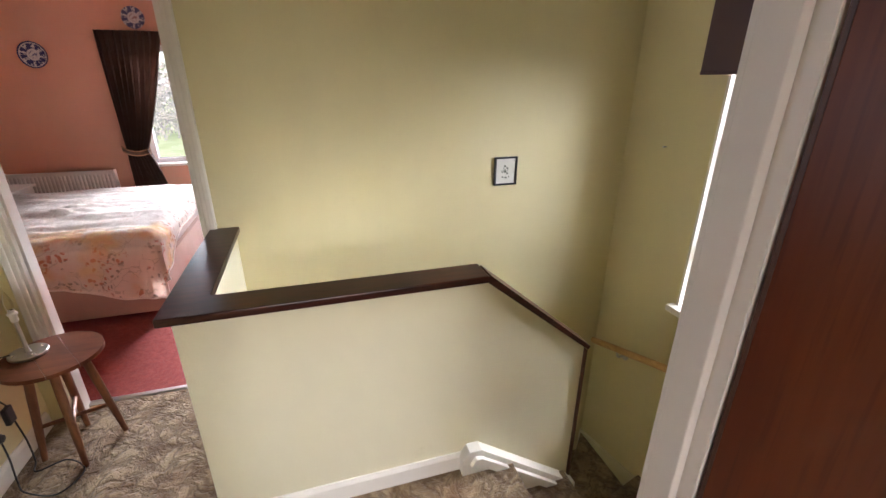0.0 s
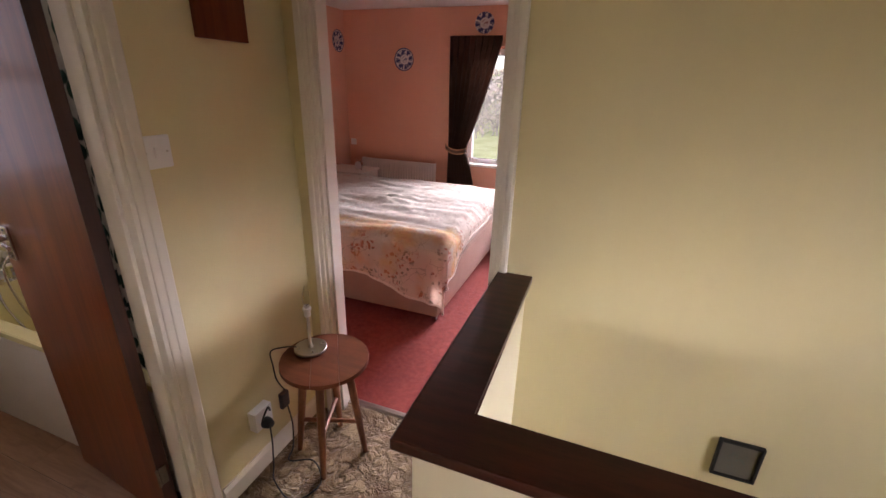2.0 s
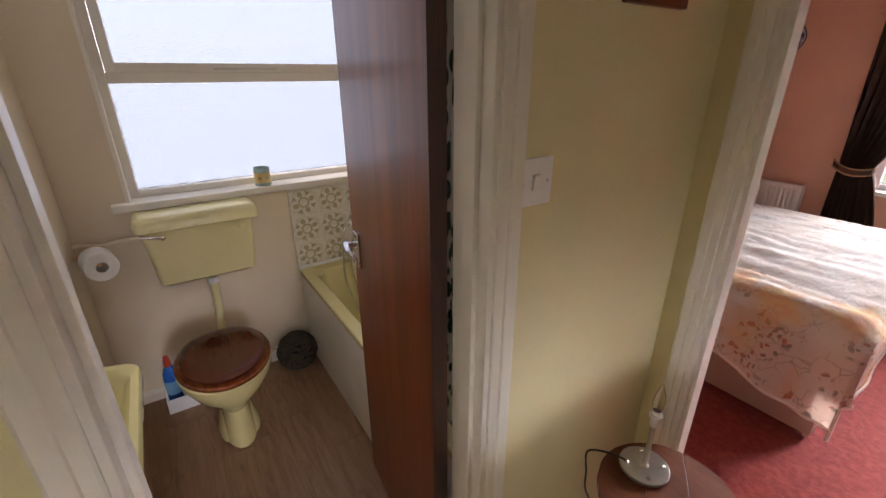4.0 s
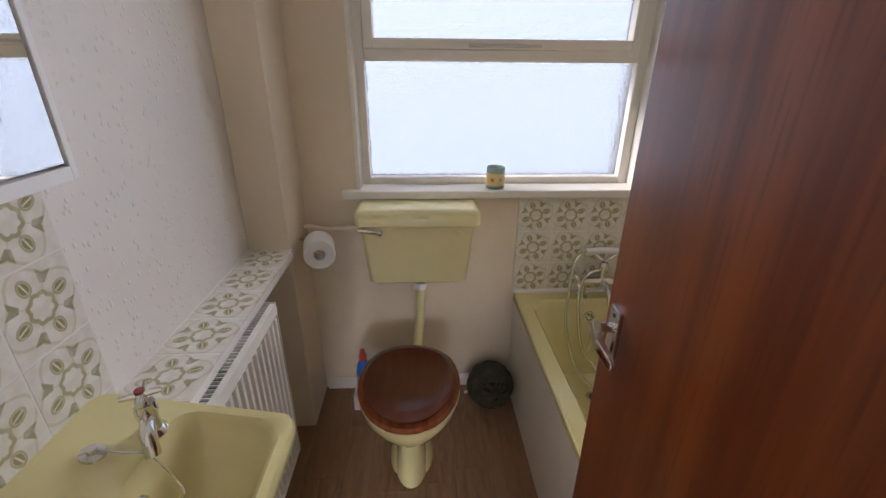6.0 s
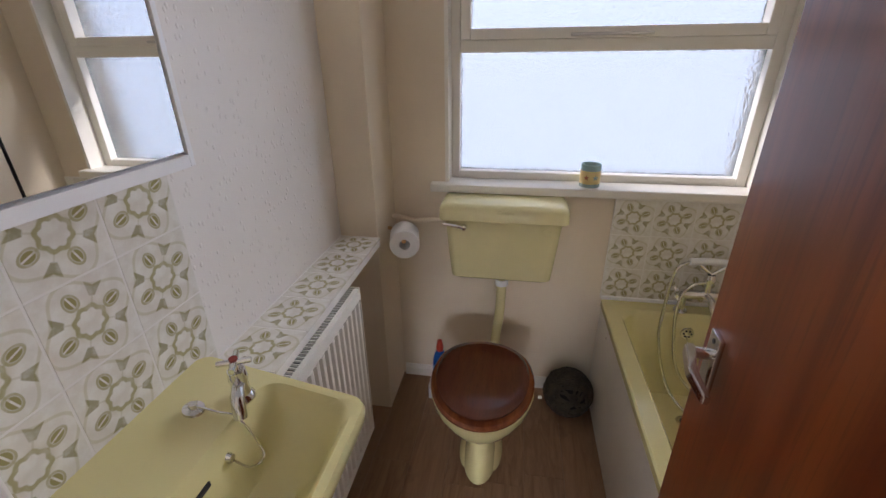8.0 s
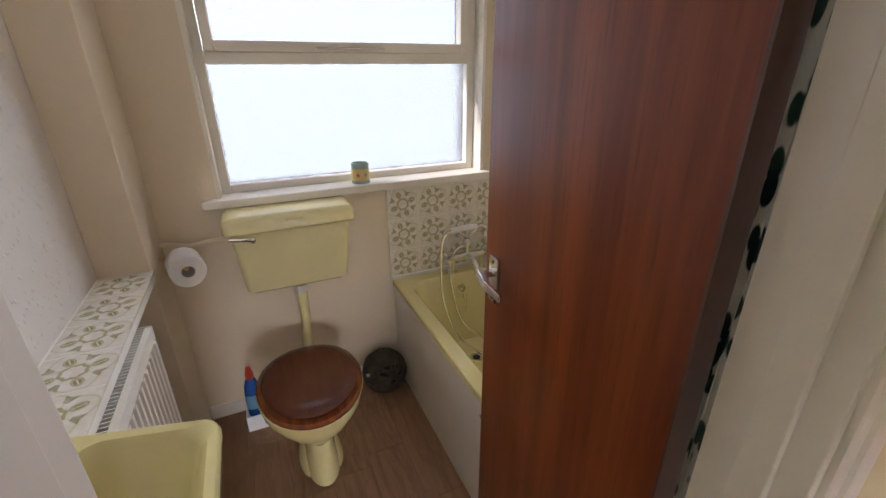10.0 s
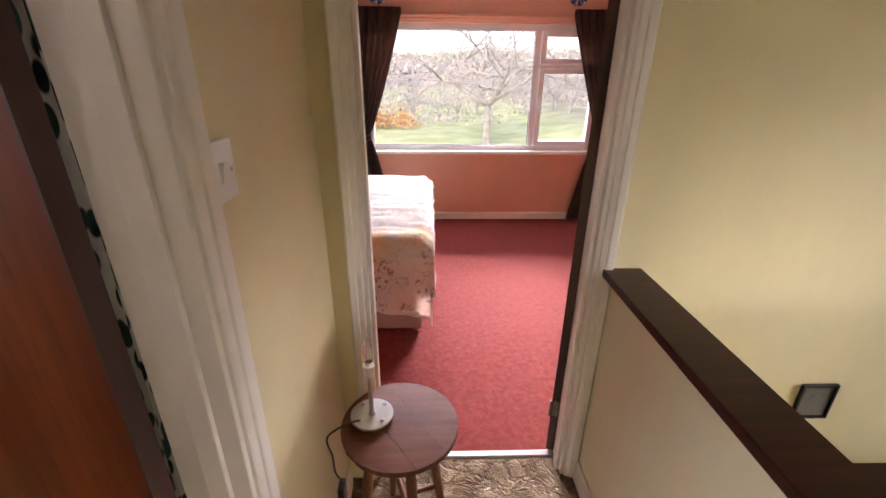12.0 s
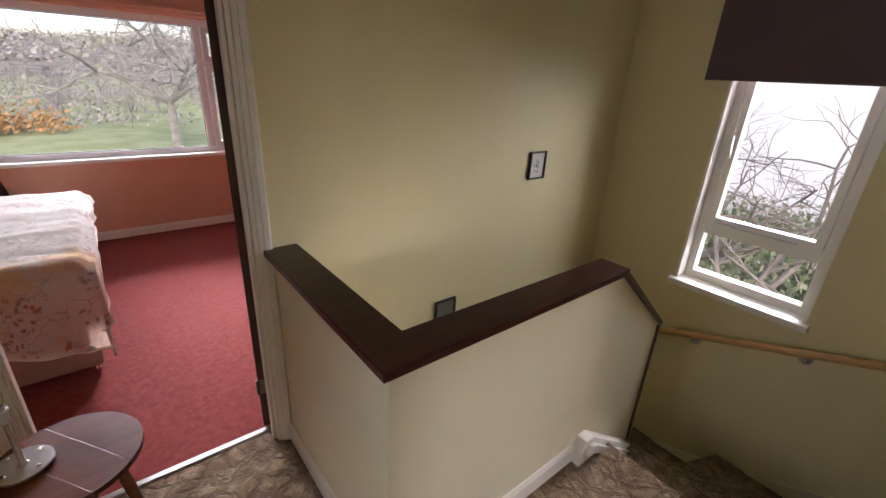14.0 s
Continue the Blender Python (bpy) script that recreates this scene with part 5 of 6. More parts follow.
part("tub", boxes((tx0, tx1, ty0, ty1, 0.0, 0.004), (tx0, tx0 + 0.004, ty0, ty1, 0.004, 0.075), (tx1 - 0.004, tx1, ty0, ty1, 0.004, 0.075), (tx0 + 0.004, tx1 - 0.004, ty0, ty0 + 0.004, 0.004, 0.075), (tx0 + 0.004, tx1 - 0.004, ty1 - 0.004, ty1, 0.004, 0.075)), WHITEPL, tray)
bot = thing("cleaner_bottle", (-2.915, 0.742, 0.005), "blue plastic cleaner bottle with a red cap in the tray", "bottle")
part("body", lathe(bmesh.new(), [(0.030, 0.005), (0.034, 0.010), (0.034, 0.13), (0.030, 0.165), (0.022, 0.19), (0.015, 0.205)], (-2.915, 0.742, 0), 24, sx=0.75), BLUE, bot, smooth=True)
part("label", lathe(bmesh.new(), [(0.0345, 0.05), (0.0350, 0.052), (0.0350, 0.12), (0.0345, 0.122)], (-2.915, 0.742, 0), 24, sx=0.75), plain("pale_blue_label", (0.18, 0.40, 0.62), 0.4), bot, "pale blue paper label", smooth=True)
part("cap", lathe(bmesh.new(), [(0.016, 0.203), (0.017, 0.225), (0.012, 0.245), (0.010, 0.258), (0.0, 0.260)], (-2.915, 0.742, 0), 18), REDCAP, bot, "red plastic cap", smooth=True)
cloth = bmesh.new()
bmesh.ops.create_icosphere(cloth, subdivisions=3, radius=0.040, matrix=Matrix.Translation((-2.882, 0.815, 0.052)))
for v in cloth.verts:
    v.co += noise.noise_vector(v.co * 38) * 0.016
    v.co.z = max(v.co.z, 0.006)
solid("cleaning_cloth", cloth, TISSUE, "crumpled white cleaning cloth in the tray", "cloth", smooth=True, origin=(-2.882, 0.815, 0.006))

# dark woven ball by the bath
WEAVE = plain("dark_woven_cane", (0.075, 0.058, 0.034), 0.85, var=0.5, scale=30, fine=120, bump=0.5)
ball = thing("woven_ball", (-2.862, 1.335, 0.0), "dark woven cane ball on the floor by the bath", "ornament")
bc, br = Vector((-2.840, 1.322, 0.105)), 0.100
core = lathe(bmesh.new(), [(max(0.001, (br - 0.012) * math.sin(math.pi * k / 16)), -(br - 0.012) * math.cos(math.pi * k / 16)) for k in range(17)], bc, 24)
part("core", core, plain("dark_core", (0.012, 0.010, 0.008), 0.95), ball, smooth=True)
rnd = random.Random(4)
for k in range(40):
    ax = Vector((rnd.gauss(0, 1), rnd.gauss(0, 1), rnd.gauss(0, 1))).normalized()
    u = ax.orthogonal().normalized()
    v = ax.cross(u)
    pts = [bc + (u * math.cos(a) + v * math.sin(a)) * (br + 0.003 * math.sin(5 * a + k)) for a in (2 * math.pi * i / 26 for i in range(27))]
    part("strand", tube(bmesh.new(), pts, 0.0052, 5, caps=False), WEAVE, ball)

# bath
bath = thing("bathtub", (-2.2, 1.43, 0), "primrose yellow bathtub with a cream side panel", "bathtub")
ax0, ax1, ay0, ay1, az = BX0 + 0.007, WB - 0.004, 1.424, NY + 0.018, 0.515
rings = [rounded(ax0, ax1, ay0, ay1, az - 0.030, 0.012), rounded(ax0, ax1, ay0, ay1, az - 0.006, 0.012), rounded(ax0 + 0.004, ax1 - 0.004, ay0 + 0.005, ay1 - 0.003, az, 0.012), rounded(ax0 + 0.070, ax1 - 0.070, ay0 + 0.055, ay1 - 0.045, az - 0.002, 0.07),
         rounded(ax0 + 0.082, ax1 - 0.085, ay0 + 0.066, ay1 - 0.055, az - 0.016, 0.08), rounded(ax0 + 0.110, ax1 - 0.16, ay0 + 0.088, ay1 - 0.078, az - 0.20, 0.10), rounded(ax0 + 0.150, ax1 - 0.24, ay0 + 0.115, ay1 - 0.100, az - 0.345, 0.10),
         rounded(ax0 + 0.200, ax1 - 0.31, ay0 + 0.160, ay1 - 0.140, az - 0.372, 0.08)]
bm = loft(bmesh.new(), rings, close=False)
bm.verts.ensure_lookup_table()
bm.faces.new([bm.verts[len(bm.verts) - len(rings[0]) + k] for k in range(len(rings[0]))])
part("tub", bm, PRIMROSE, bath, smooth=True)
part("side_panel", boxes((ax0, ax1, ay0 + 0.006, ay0 + 0.012, 0.0, az - 0.028), (ax0, ax1, ay0 + 0.003, ay0 + 0.006, az - 0.052, az - 0.030), bevel=0.001), PANELWHITE, bath, "cream bath side panel")
for xx in (-2.80, -2.10):
    part("panel_screw", lathe(bmesh.new(), [(0.006, 0), (0.006, -0.002), (0.0, -0.004)], (xx, ay0 + 0.006, 0.43), 10, "y"), CHROME, bath)
part("sealant", boxes((ax0 - 0.001, ax0 + 0.012, ay0, ay1, az - 0.002, az + 0.014), bevel=0.004), WHITEPL, bath, "white sealant strip")
part("overflow", lathe(bmesh.new(), [(0.026, 0), (0.024, 0.006), (0.0, 0.007)], (ax0 + 0.098, 1.745, az - 0.075), 20, "x"), CHROME, bath, "chrome overflow rose", smooth=True)
bm = bmesh.new()
for k in range(6):
    a = 2 * math.pi * k / 6
    lathe(bm, [(0.004, 0.0), (0.004, 0.0078)], (ax0 + 0.098, 1.745 + 0.014 * math.cos(a), az - 0.075 + 0.014 * math.sin(a)), 8, "x")
part("overflow_hole", bm, BLACK, bath)
part("waste", lathe(bmesh.new(), [(0.033, 0.0), (0.030, 0.003), (0.020, 0.001), (0.0, 0.001)], (-2.70, 1.745, az - 0.371), 22), CHROME, bath, "chrome waste ring", smooth=True)
part("waste_hole", lathe(bmesh.new(), [(0.019, 0.0), (0.019, 0.0022)], (-2.70, 1.745, az - 0.371), 18), BLACK, bath)

mix = thing("bath_mixer_tap", (ax0 + 0.04, 1.80, az), "chrome bath mixer with a hand shower on its cradle", "tap")
mx, my = ax0 + 0.052, 1.795
bm = tube(bmesh.new(), [(mx, my - 0.085, az + 0.075), (mx, my + 0.085, az + 0.075)], 0.019, 14)
for s in (-1, 1):
    lathe(bm, [(0.026, az), (0.024, az + 0.006), (0.014, az + 0.012), (0.014, az + 0.060), (0.018, az + 0.070)], (mx, my + s * 0.078, 0), 16)
part("body", bm, CHROME, mix, smooth=True)
part("spout", tube(bmesh.new(), curve_pts([(mx, my, az + 0.070), (mx + 0.05, my, az + 0.078), (mx + 0.10, my, az + 0.055), (mx + 0.115, my, az + 0.020)], 5), 0.015, 14), CHROME, mix, smooth=True)
for s in (-1, 1):
    bm = bmesh.new()
    cc = Vector((mx + 0.018, my + s * 0.112, az + 0.085))
    tube(bm, [(mx, my + s * 0.085, az + 0.075), cc], 0.010, 10)
    for a in range(3):
        d = Vector((math.cos(a * math.pi / 3), 0.25 * s, math.sin(a * math.pi / 3))) * 0.026
        tube(bm, [cc - d, cc + d], 0.006, 8)
    part("tap_head", bm, CHROME, mix, smooth=True)
bm = tube(bmesh.new(), [(mx, my, az + 0.09), (mx, my, az + 0.165)], 0.013, 14)
tube(bm, [(mx, my - 0.05, az + 0.205), (mx + 0.0, my, az + 0.165), (mx, my + 0.05, az + 0.205)], 0.007, 10)
lathe(bm, [(0.020, az + 0.135), (0.022, az + 0.145), (0.015, az + 0.165)], (mx, my, 0), 16)
part("cradle", bm, CHROME, mix, smooth=True)
hs = part("hand_shower", tube(bmesh.new(), [(mx, my - 0.085, az + 0.215), (mx, my - 0.02, az + 0.220), (mx, my + 0.05, az + 0.216)], 0.014, 14), WHITEPL, mix, "white handle of the hand shower", smooth=True)
bm = tube(bmesh.new(), curve_pts([(mx, my + 0.05, az + 0.216), (mx, my + 0.085, az + 0.218), (mx + 0.008, my + 0.105, az + 0.200)], 4), 0.010, 10)
lathe(bm, [(0.010, az + 0.200), (0.024, az + 0.185), (0.026, az + 0.172), (0.0, az + 0.170)], (mx + 0.010, my + 0.105, 0), 18)
part("shower_rose", bm, CHROME, hs, "chrome shower rose", smooth=True)
hose = curve_pts([(mx, my - 0.085, az + 0.214), (mx + 0.01, my - 0.130, az + 0.180), (mx + 0.02, my - 0.145, az + 0.05), (mx + 0.055, my - 0.150, az - 0.12), (mx + 0.13, my - 0.10, az - 0.30), (mx + 0.24, my - 0.01, az - 0.355), (mx + 0.25, my + 0.06, az - 0.352), (mx + 0.20, my + 0.045, az - 0.335),
                  (mx + 0.11, my - 0.075, az - 0.22), (mx + 0.055, my - 0.105, az - 0.05), (mx + 0.03, my - 0.100, az + 0.07), (mx + 0.02, my - 0.065, az + 0.125), (mx + 0.01, my - 0.015, az + 0.135)], 9)
part("hose", tube(bmesh.new(), hose, 0.0062, 8), CHROME, mix, "ribbed chrome shower hose", smooth=True)
part("plug_chain", tube(bmesh.new(), curve_pts([(ax0 + 0.106, 1.745, az - 0.085), (ax0 + 0.112, 1.762, az - 0.18), (ax0 + 0.118, 1.757, az - 0.235), (ax0 + 0.112, 1.768, az - 0.18), (ax0 + 0.106, 1.771, az - 0.11)], 5), 0.0025, 6), CHROME, mix)

# mug on the sill
MUGB = plain("duck_egg_glaze", (0.30, 0.42, 0.42), 0.25, var=0.08)
MUGY = plain("yellow_glaze", (0.72, 0.55, 0.22), 0.3, var=0.1)
mug = thing("mug", (BX0 - 0.02, 1.318, BWZ0), "small ceramic pot banded in blue and yellow on the sill", "pot")
mxx, myy, mz = BX0 - 0.012, 1.318, BWZ0
part("body", lathe(bmesh.new(), [(0.034, mz), (0.037, mz + 0.004), (0.037, mz + 0.088), (0.035, mz + 0.090), (0.032, mz + 0.088), (0.032, mz + 0.008), (0.0, mz + 0.007)], (mxx, myy, 0), 28), MUGB, mug, smooth=True)
part("band", lathe(bmesh.new(), [(0.0365, mz + 0.018), (0.0380, mz + 0.020), (0.0380, mz + 0.066), (0.0365, mz + 0.068)], (mxx, myy, 0), 28), MUGY, mug, "yellow band with printed shells", smooth=True)
STAR = plain("rust_print", (0.42, 0.13, 0.05), 0.5)
for ang, shape in ((-28, "star"), (22, "star")):
    bm = bmesh.new()
    poly = []
    for k in range(10):
        r = 0.011 if k % 2 == 0 else 0.0045
        poly.append((myy + r * math.sin(2 * math.pi * k / 10), mz + 0.043 + r * math.cos(2 * math.pi * k / 10)))
    prism(bm, poly, "x", mxx + 0.0365, mxx + 0.0388)
    turn(bm, (mxx, myy, 0), ang)
    part("motif", bm, STAR if ang < 0 else MUGB, mug)

# printed shower curtain drawn back behind the open door
TOWEL = Nodes("leaf_print_curtain", 0.95, spec=0.1)
leafmask = TOWEL.ramp(TOWEL.cells(30, vec=TOWEL.scale(1.5, 1.5, 0.6)), 0.42, 0.52, 1.0, 0.0)
TOWEL.color(TOWEL.mix(leafmask, (0.62, 0.62, 0.56), TOWEL.mix(TOWEL.ramp(TOWEL.noise(12, 2), 0.4, 0.6), (0.02, 0.05, 0.05), (0.06, 0.12, 0.10))))
TOWEL.bump(TOWEL.noise(300, 2), 0.5, 0.002)
sc = thing("shower_curtain", (-1.58, 1.52, 1.95), "white shower curtain printed with dark leaves, drawn back", "shower curtain")
bm = bmesh.new()
rows = []
for i in range(61):
    s = i / 60
    row = []
    for k in range(12):
        z = 0.30 + (1.93 - 0.30) * k / 11
        row.append(bm.verts.new((WB - 0.012 - 0.26 * s, 1.515 + 0.018 * math.sin(s * 44 + 0.3 * k) + 0.006 * math.sin(k * 0.8 + s * 9), z)))
    rows.append(row)
for a, b in zip(rows, rows[1:]):
    for k in range(11):
        bm.faces.new((a[k], b[k], b[k + 1], a[k + 1]))
bmesh.ops.solidify(bm, geom=list(bm.faces), thickness=0.0015)
part("cloth", bm, TOWEL.m, sc, smooth=True)
part("rod", tube(bmesh.new(), [(WB, 1.515, 1.955), (BX0, 1.515, 1.955)], 0.011, 12), CHROME, sc, "chrome curtain rod", smooth=True)
for i in range(7):
    x = WB - 0.03 - 0.035 * i
    pts = [(x, 1.515 + 0.019 * math.cos(a), 1.945 + 0.022 * math.sin(a)) for a in (2 * math.pi * q / 14 for q in range(15))]
    part("ring", tube(bmesh.new(), pts, 0.0025, 6, caps=False), WHITEPL, sc)

# ---- bedroom ----
QX0, QX1, QY0, QY1 = RX0 + 0.03, -1.078, 2.955, 4.53
bed = thing("double_bed", ((QX0 + QX1) / 2, 3.665, 0), "double divan bed made up with a floral duvet", "bed")
part("divan_base", boxes((QX0, QX1, QY0, QY1, 0.055, 0.335), bevel=0.018), DIVAN, bed, "beige cloth divan base", smooth=True)
part("mattress", boxes((QX0 + 0.01, QX1 - 0.01, QY0 + 0.01, QY1 - 0.01, 0.335, 0.545), bevel=0.05), plain("pale_ticking", (0.62, 0.52, 0.45), 0.9, fine=250), bed, "pale ticking mattress", smooth=True)
for xx in (QX1 - 0.035, (QX0 + QX1) / 2, QX0 + 0.06):
    for yy in (QY0 + 0.035, QY1 - 0.035):
        bm = lathe(bmesh.new(), [(0.012, 0.030), (0.012, 0.058), (0.020, 0.060)], (xx, yy, 0), 12)
        lathe(bm, [(0.018, -0.012), (0.0205, -0.008), (0.0205, 0.008), (0.018, 0.012)], (xx, yy, 0.0205), 16, "y")
        part("castor", bm, CHROME, bed, "chrome and white castor", smooth=True)
part("piping", tube(bmesh.new(), [(QX0, QY0 - 0.002, 0.335), (QX1 + 0.002, QY0 - 0.002, 0.335), (QX1 + 0.002, QY1, 0.335)], 0.005, 6), DIVAN, bed)
part("headboard", boxes((RX0 + 0.002, RX0 + 0.03, QY0, QY1, 0.3, 0.66), bevel=0.01), DIVAN, bed, "low beige headboard")

# the duvet: a sheet that hangs over three edges
duvet = bmesh.new()
NU, NV = 110, 96
U0, V1 = QX0 + 0.10, QY1 + 0.20


def ease(t):
    t = max(0.0, min(1.0, t))
    return t * t * (3 - 2 * t)


def foot_length(v):
    return QX1 + 0.125 + 0.14 * ease((QY0 + 0.42 - v) / 0.40)


def side_length(u):
    return QY0 - 0.29 - 0.13 * ease((u - QX1 + 0.65) / 0.55)



EXX, EY0, EY1 = QX1 + 0.055, QY0 - 0.040, QY1 + 0.040
grid = []


def hang(p, edge, way, r=0.075):
    """Bends a flat length over an edge: gives how far out and how far down it lies."""
    over = (p - edge) * way + r
    if over <= 0:
        return p, 0.0
    if over < r * math.pi / 2:
        a = over / r
        return edge + way * (r * math.sin(a) - r), r * (1 - math.cos(a))
    return edge, r + over - r * math.pi / 2


for i in range(NU + 1):
    row = []
    for j in range(NV + 1):
        u = U0 + (QX1 + 0.2 - U0) * i / NU
        v = side_length(u) + (V1 - side_length(u)) * j / NV
        u = U0 + (foot_length(v) - U0) * i / NU
        x, dx = hang(u, EXX, 1)
        if v < 3.6:
            y, dy = hang(v, EY0, -1)
        else:
            y, dy = hang(v, EY1, 1)
        drop = max(dx, dy) + 0.25 * min(dx, dy)
        p = Vector((x, y, 0.598 - drop))
        q = Vector((u, v, 0))
        crown = 0.035 * (1 - ((v - 3.66) / 0.75) ** 2)
        fold = (abs(noise.noise(Vector((u * 1.3 + 4, v * 7.0, 0.3)))) - 0.22) * 0.075 + noise.noise(Vector((u * 3.2, v * 4.5, 2.0))) * 0.022 + (abs(noise.noise(Vector((u * 6, v * 13, 5.0)))) - 0.2) * 0.032
        if drop < 0.04:
            p.z += crown + fold * 0.5
        else:
            k = min(1.0, drop / 0.25)
            wave = noise.noise(Vector((u * 6.5, 1.0, 0))) * 0.045 + noise.noise(Vector((u * 14, 3.0, v * 2))) * 0.014 if dy >= dx else noise.noise(Vector((7.0, v * 6.5, 0))) * 0.040
            if dy >= dx:
                p.y += (-1 if v < 3.6 else 1) * (wave * k + 0.016)
            else:
                p.x += wave * k + 0.016
            p.z += crown * max(0, 1 - k * 2) + fold * 0.5 * max(0.0, 1 - k)
            p.z += noise.noise(Vector((u * 2.3, v * 2.3, 9.0))) * 0.035 * k
        row.append(duvet.verts.new(p))
    grid.append(row)
for i in range(NU):
    for j in range(NV):
        duvet.faces.new((grid[i][j], grid[i + 1][j], grid[i + 1][j + 1], grid[i][j + 1]))
hem = [r[0].co.copy() for r in grid] + [v.co.copy() for v in grid[NU][1:]]
bmesh.ops.solidify(duvet, geom=list(duvet.faces), thickness=0.014)
spread = thing("duvet", (QX1, QY0, 0), "rumpled cream floral duvet with orange blooms spread on the bed", "duvet")
part("cover", duvet, DUVET, spread, smooth=True)
part("hem", tube(bmesh.new(), hem, 0.007, 6), plain("cream_hem", (0.82, 0.72, 0.63), 0.85, fine=300), spread, "cream stitched hem", smooth=True)

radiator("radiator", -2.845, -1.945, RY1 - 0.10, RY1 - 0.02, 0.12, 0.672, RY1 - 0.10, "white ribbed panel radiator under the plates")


# curtains
def curtain(name, x0, x1, label, flip):
    """Pleated velvet drawn in by a cord; flip: -1 gathers to the left."""
    ob = thing(name, ((x0 + x1) / 2, RY1 - 0.08, 0.02), label, "curtain", "bedroom curtains")
    bm = bmesh.new()
    n, levels = 90, 44
    yy = RY1 - 0.085
    rows = []
    for j in range(levels + 1):
        z = 0.025 + (1.935 - 0.025) * j / levels
        if z > 0.86:
            k = min(1, (z - 0.86) / 1.02) ** 0.8
        else:
            k = min(1, (0.86 - z) / 0.85) ** 0.7 * 0.62
        w_full, w_tie = x1 - x0, 0.19
        w = w_tie + (w_full - w_tie) * k
        a = x0 if flip < 0 else x1 - w
        if flip < 0:
            a += 0.015 * (1 - k)
        depth = 0.020 + 0.026 * (1 - k)
        row = []
        for i in range(n + 1):
            s = i / n
            ph = s * 2 * math.pi * 9 + 0.5 * math.sin(s * 17)
            y = yy + math.sin(ph) * depth + noise.noise(Vector((s * 9, z * 1.5, x0))) * 0.012
            row.append(bm.verts.new((a + w * s + 0.006 * math.sin(ph * 2), min(y, RY1 - 0.035), z)))
        rows.append(row)
    for p, q in zip(rows, rows[1:]):
        for i in range(n):
            bm.faces.new((p[i], p[i + 1], q[i + 1], q[i]))
    bmesh.ops.solidify(bm, geom=list(bm.faces), thickness=0.003)
    part("cloth", bm, CURTAIN, ob, smooth=True)
    a = x0 if flip < 0 else x1 - 0.205
    for dz in (-0.022, 0.022):
        pts = [(a - 0.02 + 0.24 * i / 16, yy - 0.055 * math.sin(math.pi * i / 16) ** 0.5, 0.862 + dz - 0.03 * math.sin(math.pi * i / 16) - flip * (0.03 * (0.5 - i / 16))) for i in range(17)]
        part("tieback_cord", tube(bmesh.new(), pts, 0.006, 8), CORD, ob, "tan tieback cord", smooth=True)
    bm = bmesh.new()
    rows = []
    for i in range(17):
        s = i / 16
        x = a - 0.02 + 0.24 * s
        y = yy - 0.052 * math.sin(math.pi * s) ** 0.5
        zc = 0.862 - 0.03 * math.sin(math.pi * s) - flip * (0.03 * (0.5 - s))
        rows.append([bm.verts.new((x, y, zc - 0.020)), bm.verts.new((x, y, zc + 0.020))])
    for p, q in zip(rows, rows[1:]):
        bm.faces.new((p[0], q[0], q[1], p[1]))
    bmesh.ops.solidify(bm, geom=list(bm.faces), thickness=0.003)
    part("tieback", bm, CURTAIN, ob)
    return ob


curtain("curtain", -1.80, -1.265, "dark brown velvet curtain tied back beside the window", -1)
curtain("curtain", 0.235, 0.80, "dark brown velvet curtain tied back beside the window", 1)


# plates on the walls
def plate_print(name, rim):
    n = Nodes(name, 0.2)
    x, y, z = n.split()
    r = n.math("SQRT", n.math("ADD", n.math("MULTIPLY", x, x), n.math("MULTIPLY", z, z)))
    ang = n.math("ARCTAN2", z, x)
    lace = n.ramp(n.math("SINE", n.math("MULTIPLY", ang, 8.0)), -0.2, 0.5)
    marks = n.ramp(n.noise(60, 4), 0.45, 0.58)
    band = n.math("MULTIPLY", n.ramp(r, 0.045, 0.052), n.ramp(r, 0.092, 0.098, 1.0, 0.0))
    mid = n.ramp(r, 0.030, 0.038, 1.0, 0.0)
    blue = (0.05, 0.055, 0.15)
    col = n.mix(n.math("MULTIPLY", band, n.math("MAXIMUM", lace, marks)), (0.62, 0.60, 0.60), blue)
    col = n.mix(n.math("MULTIPLY", mid, n.math("MULTIPLY", marks, 0.8)), col, rim)
    col = n.mix(n.ramp(r, 0.099, 0.103), col, blue)
    n.color(col)
    return n.m


PLATE = plate_print("blue_plate_glaze", (0.07, 0.07, 0.20))
PLATE2 = plate_print("blue_red_plate_glaze", (0.25, 0.08, 0.07))


def wall_plate(x, z, r, material, label):
    k = r / 0.108
    bm = lathe(bmesh.new(), [(0.055 * k, 0.0), (0.060 * k, -0.004), (0.106 * k, -0.020), (0.108 * k, -0.022), (0.104 * k, -0.021), (0.064 * k, -0.008), (0.0, -0.0075)], (x, RY1, z), 40, "y")
    return solid("wall_plate", bm, material, label, "plate", "plates on the bedroom wall", smooth=True, origin=(x, RY1, z))


wall_plate(-2.335, 1.722, 0.112, PLATE, "blue and white patterned plate hung over the radiator")
wall_plate(-1.478, 2.050, 0.095, PLATE2, "blue and red patterned plate hung over the curtain")
wall_plate(0.270, 2.060, 0.095, PLATE2, "blue and red patterned plate hung over the curtain")
bm = lathe(bmesh.new(), [(0.055, 0.0), (0.06, 0.004), (0.106, 0.020), (0.108, 0.022), (0.104, 0.021), (0.064, 0.008), (0.0, 0.0075)], (RX0, 4.94, 1.89), 40, "x")
bmesh.ops.translate(bm, verts=bm.verts, vec=(-RX0, -4.94, -1.89))
bmesh.ops.rotate(bm, verts=bm.verts, cent=(0, 0, 0), matrix=Matrix.Rotation(radians(90), 3, "Z"))
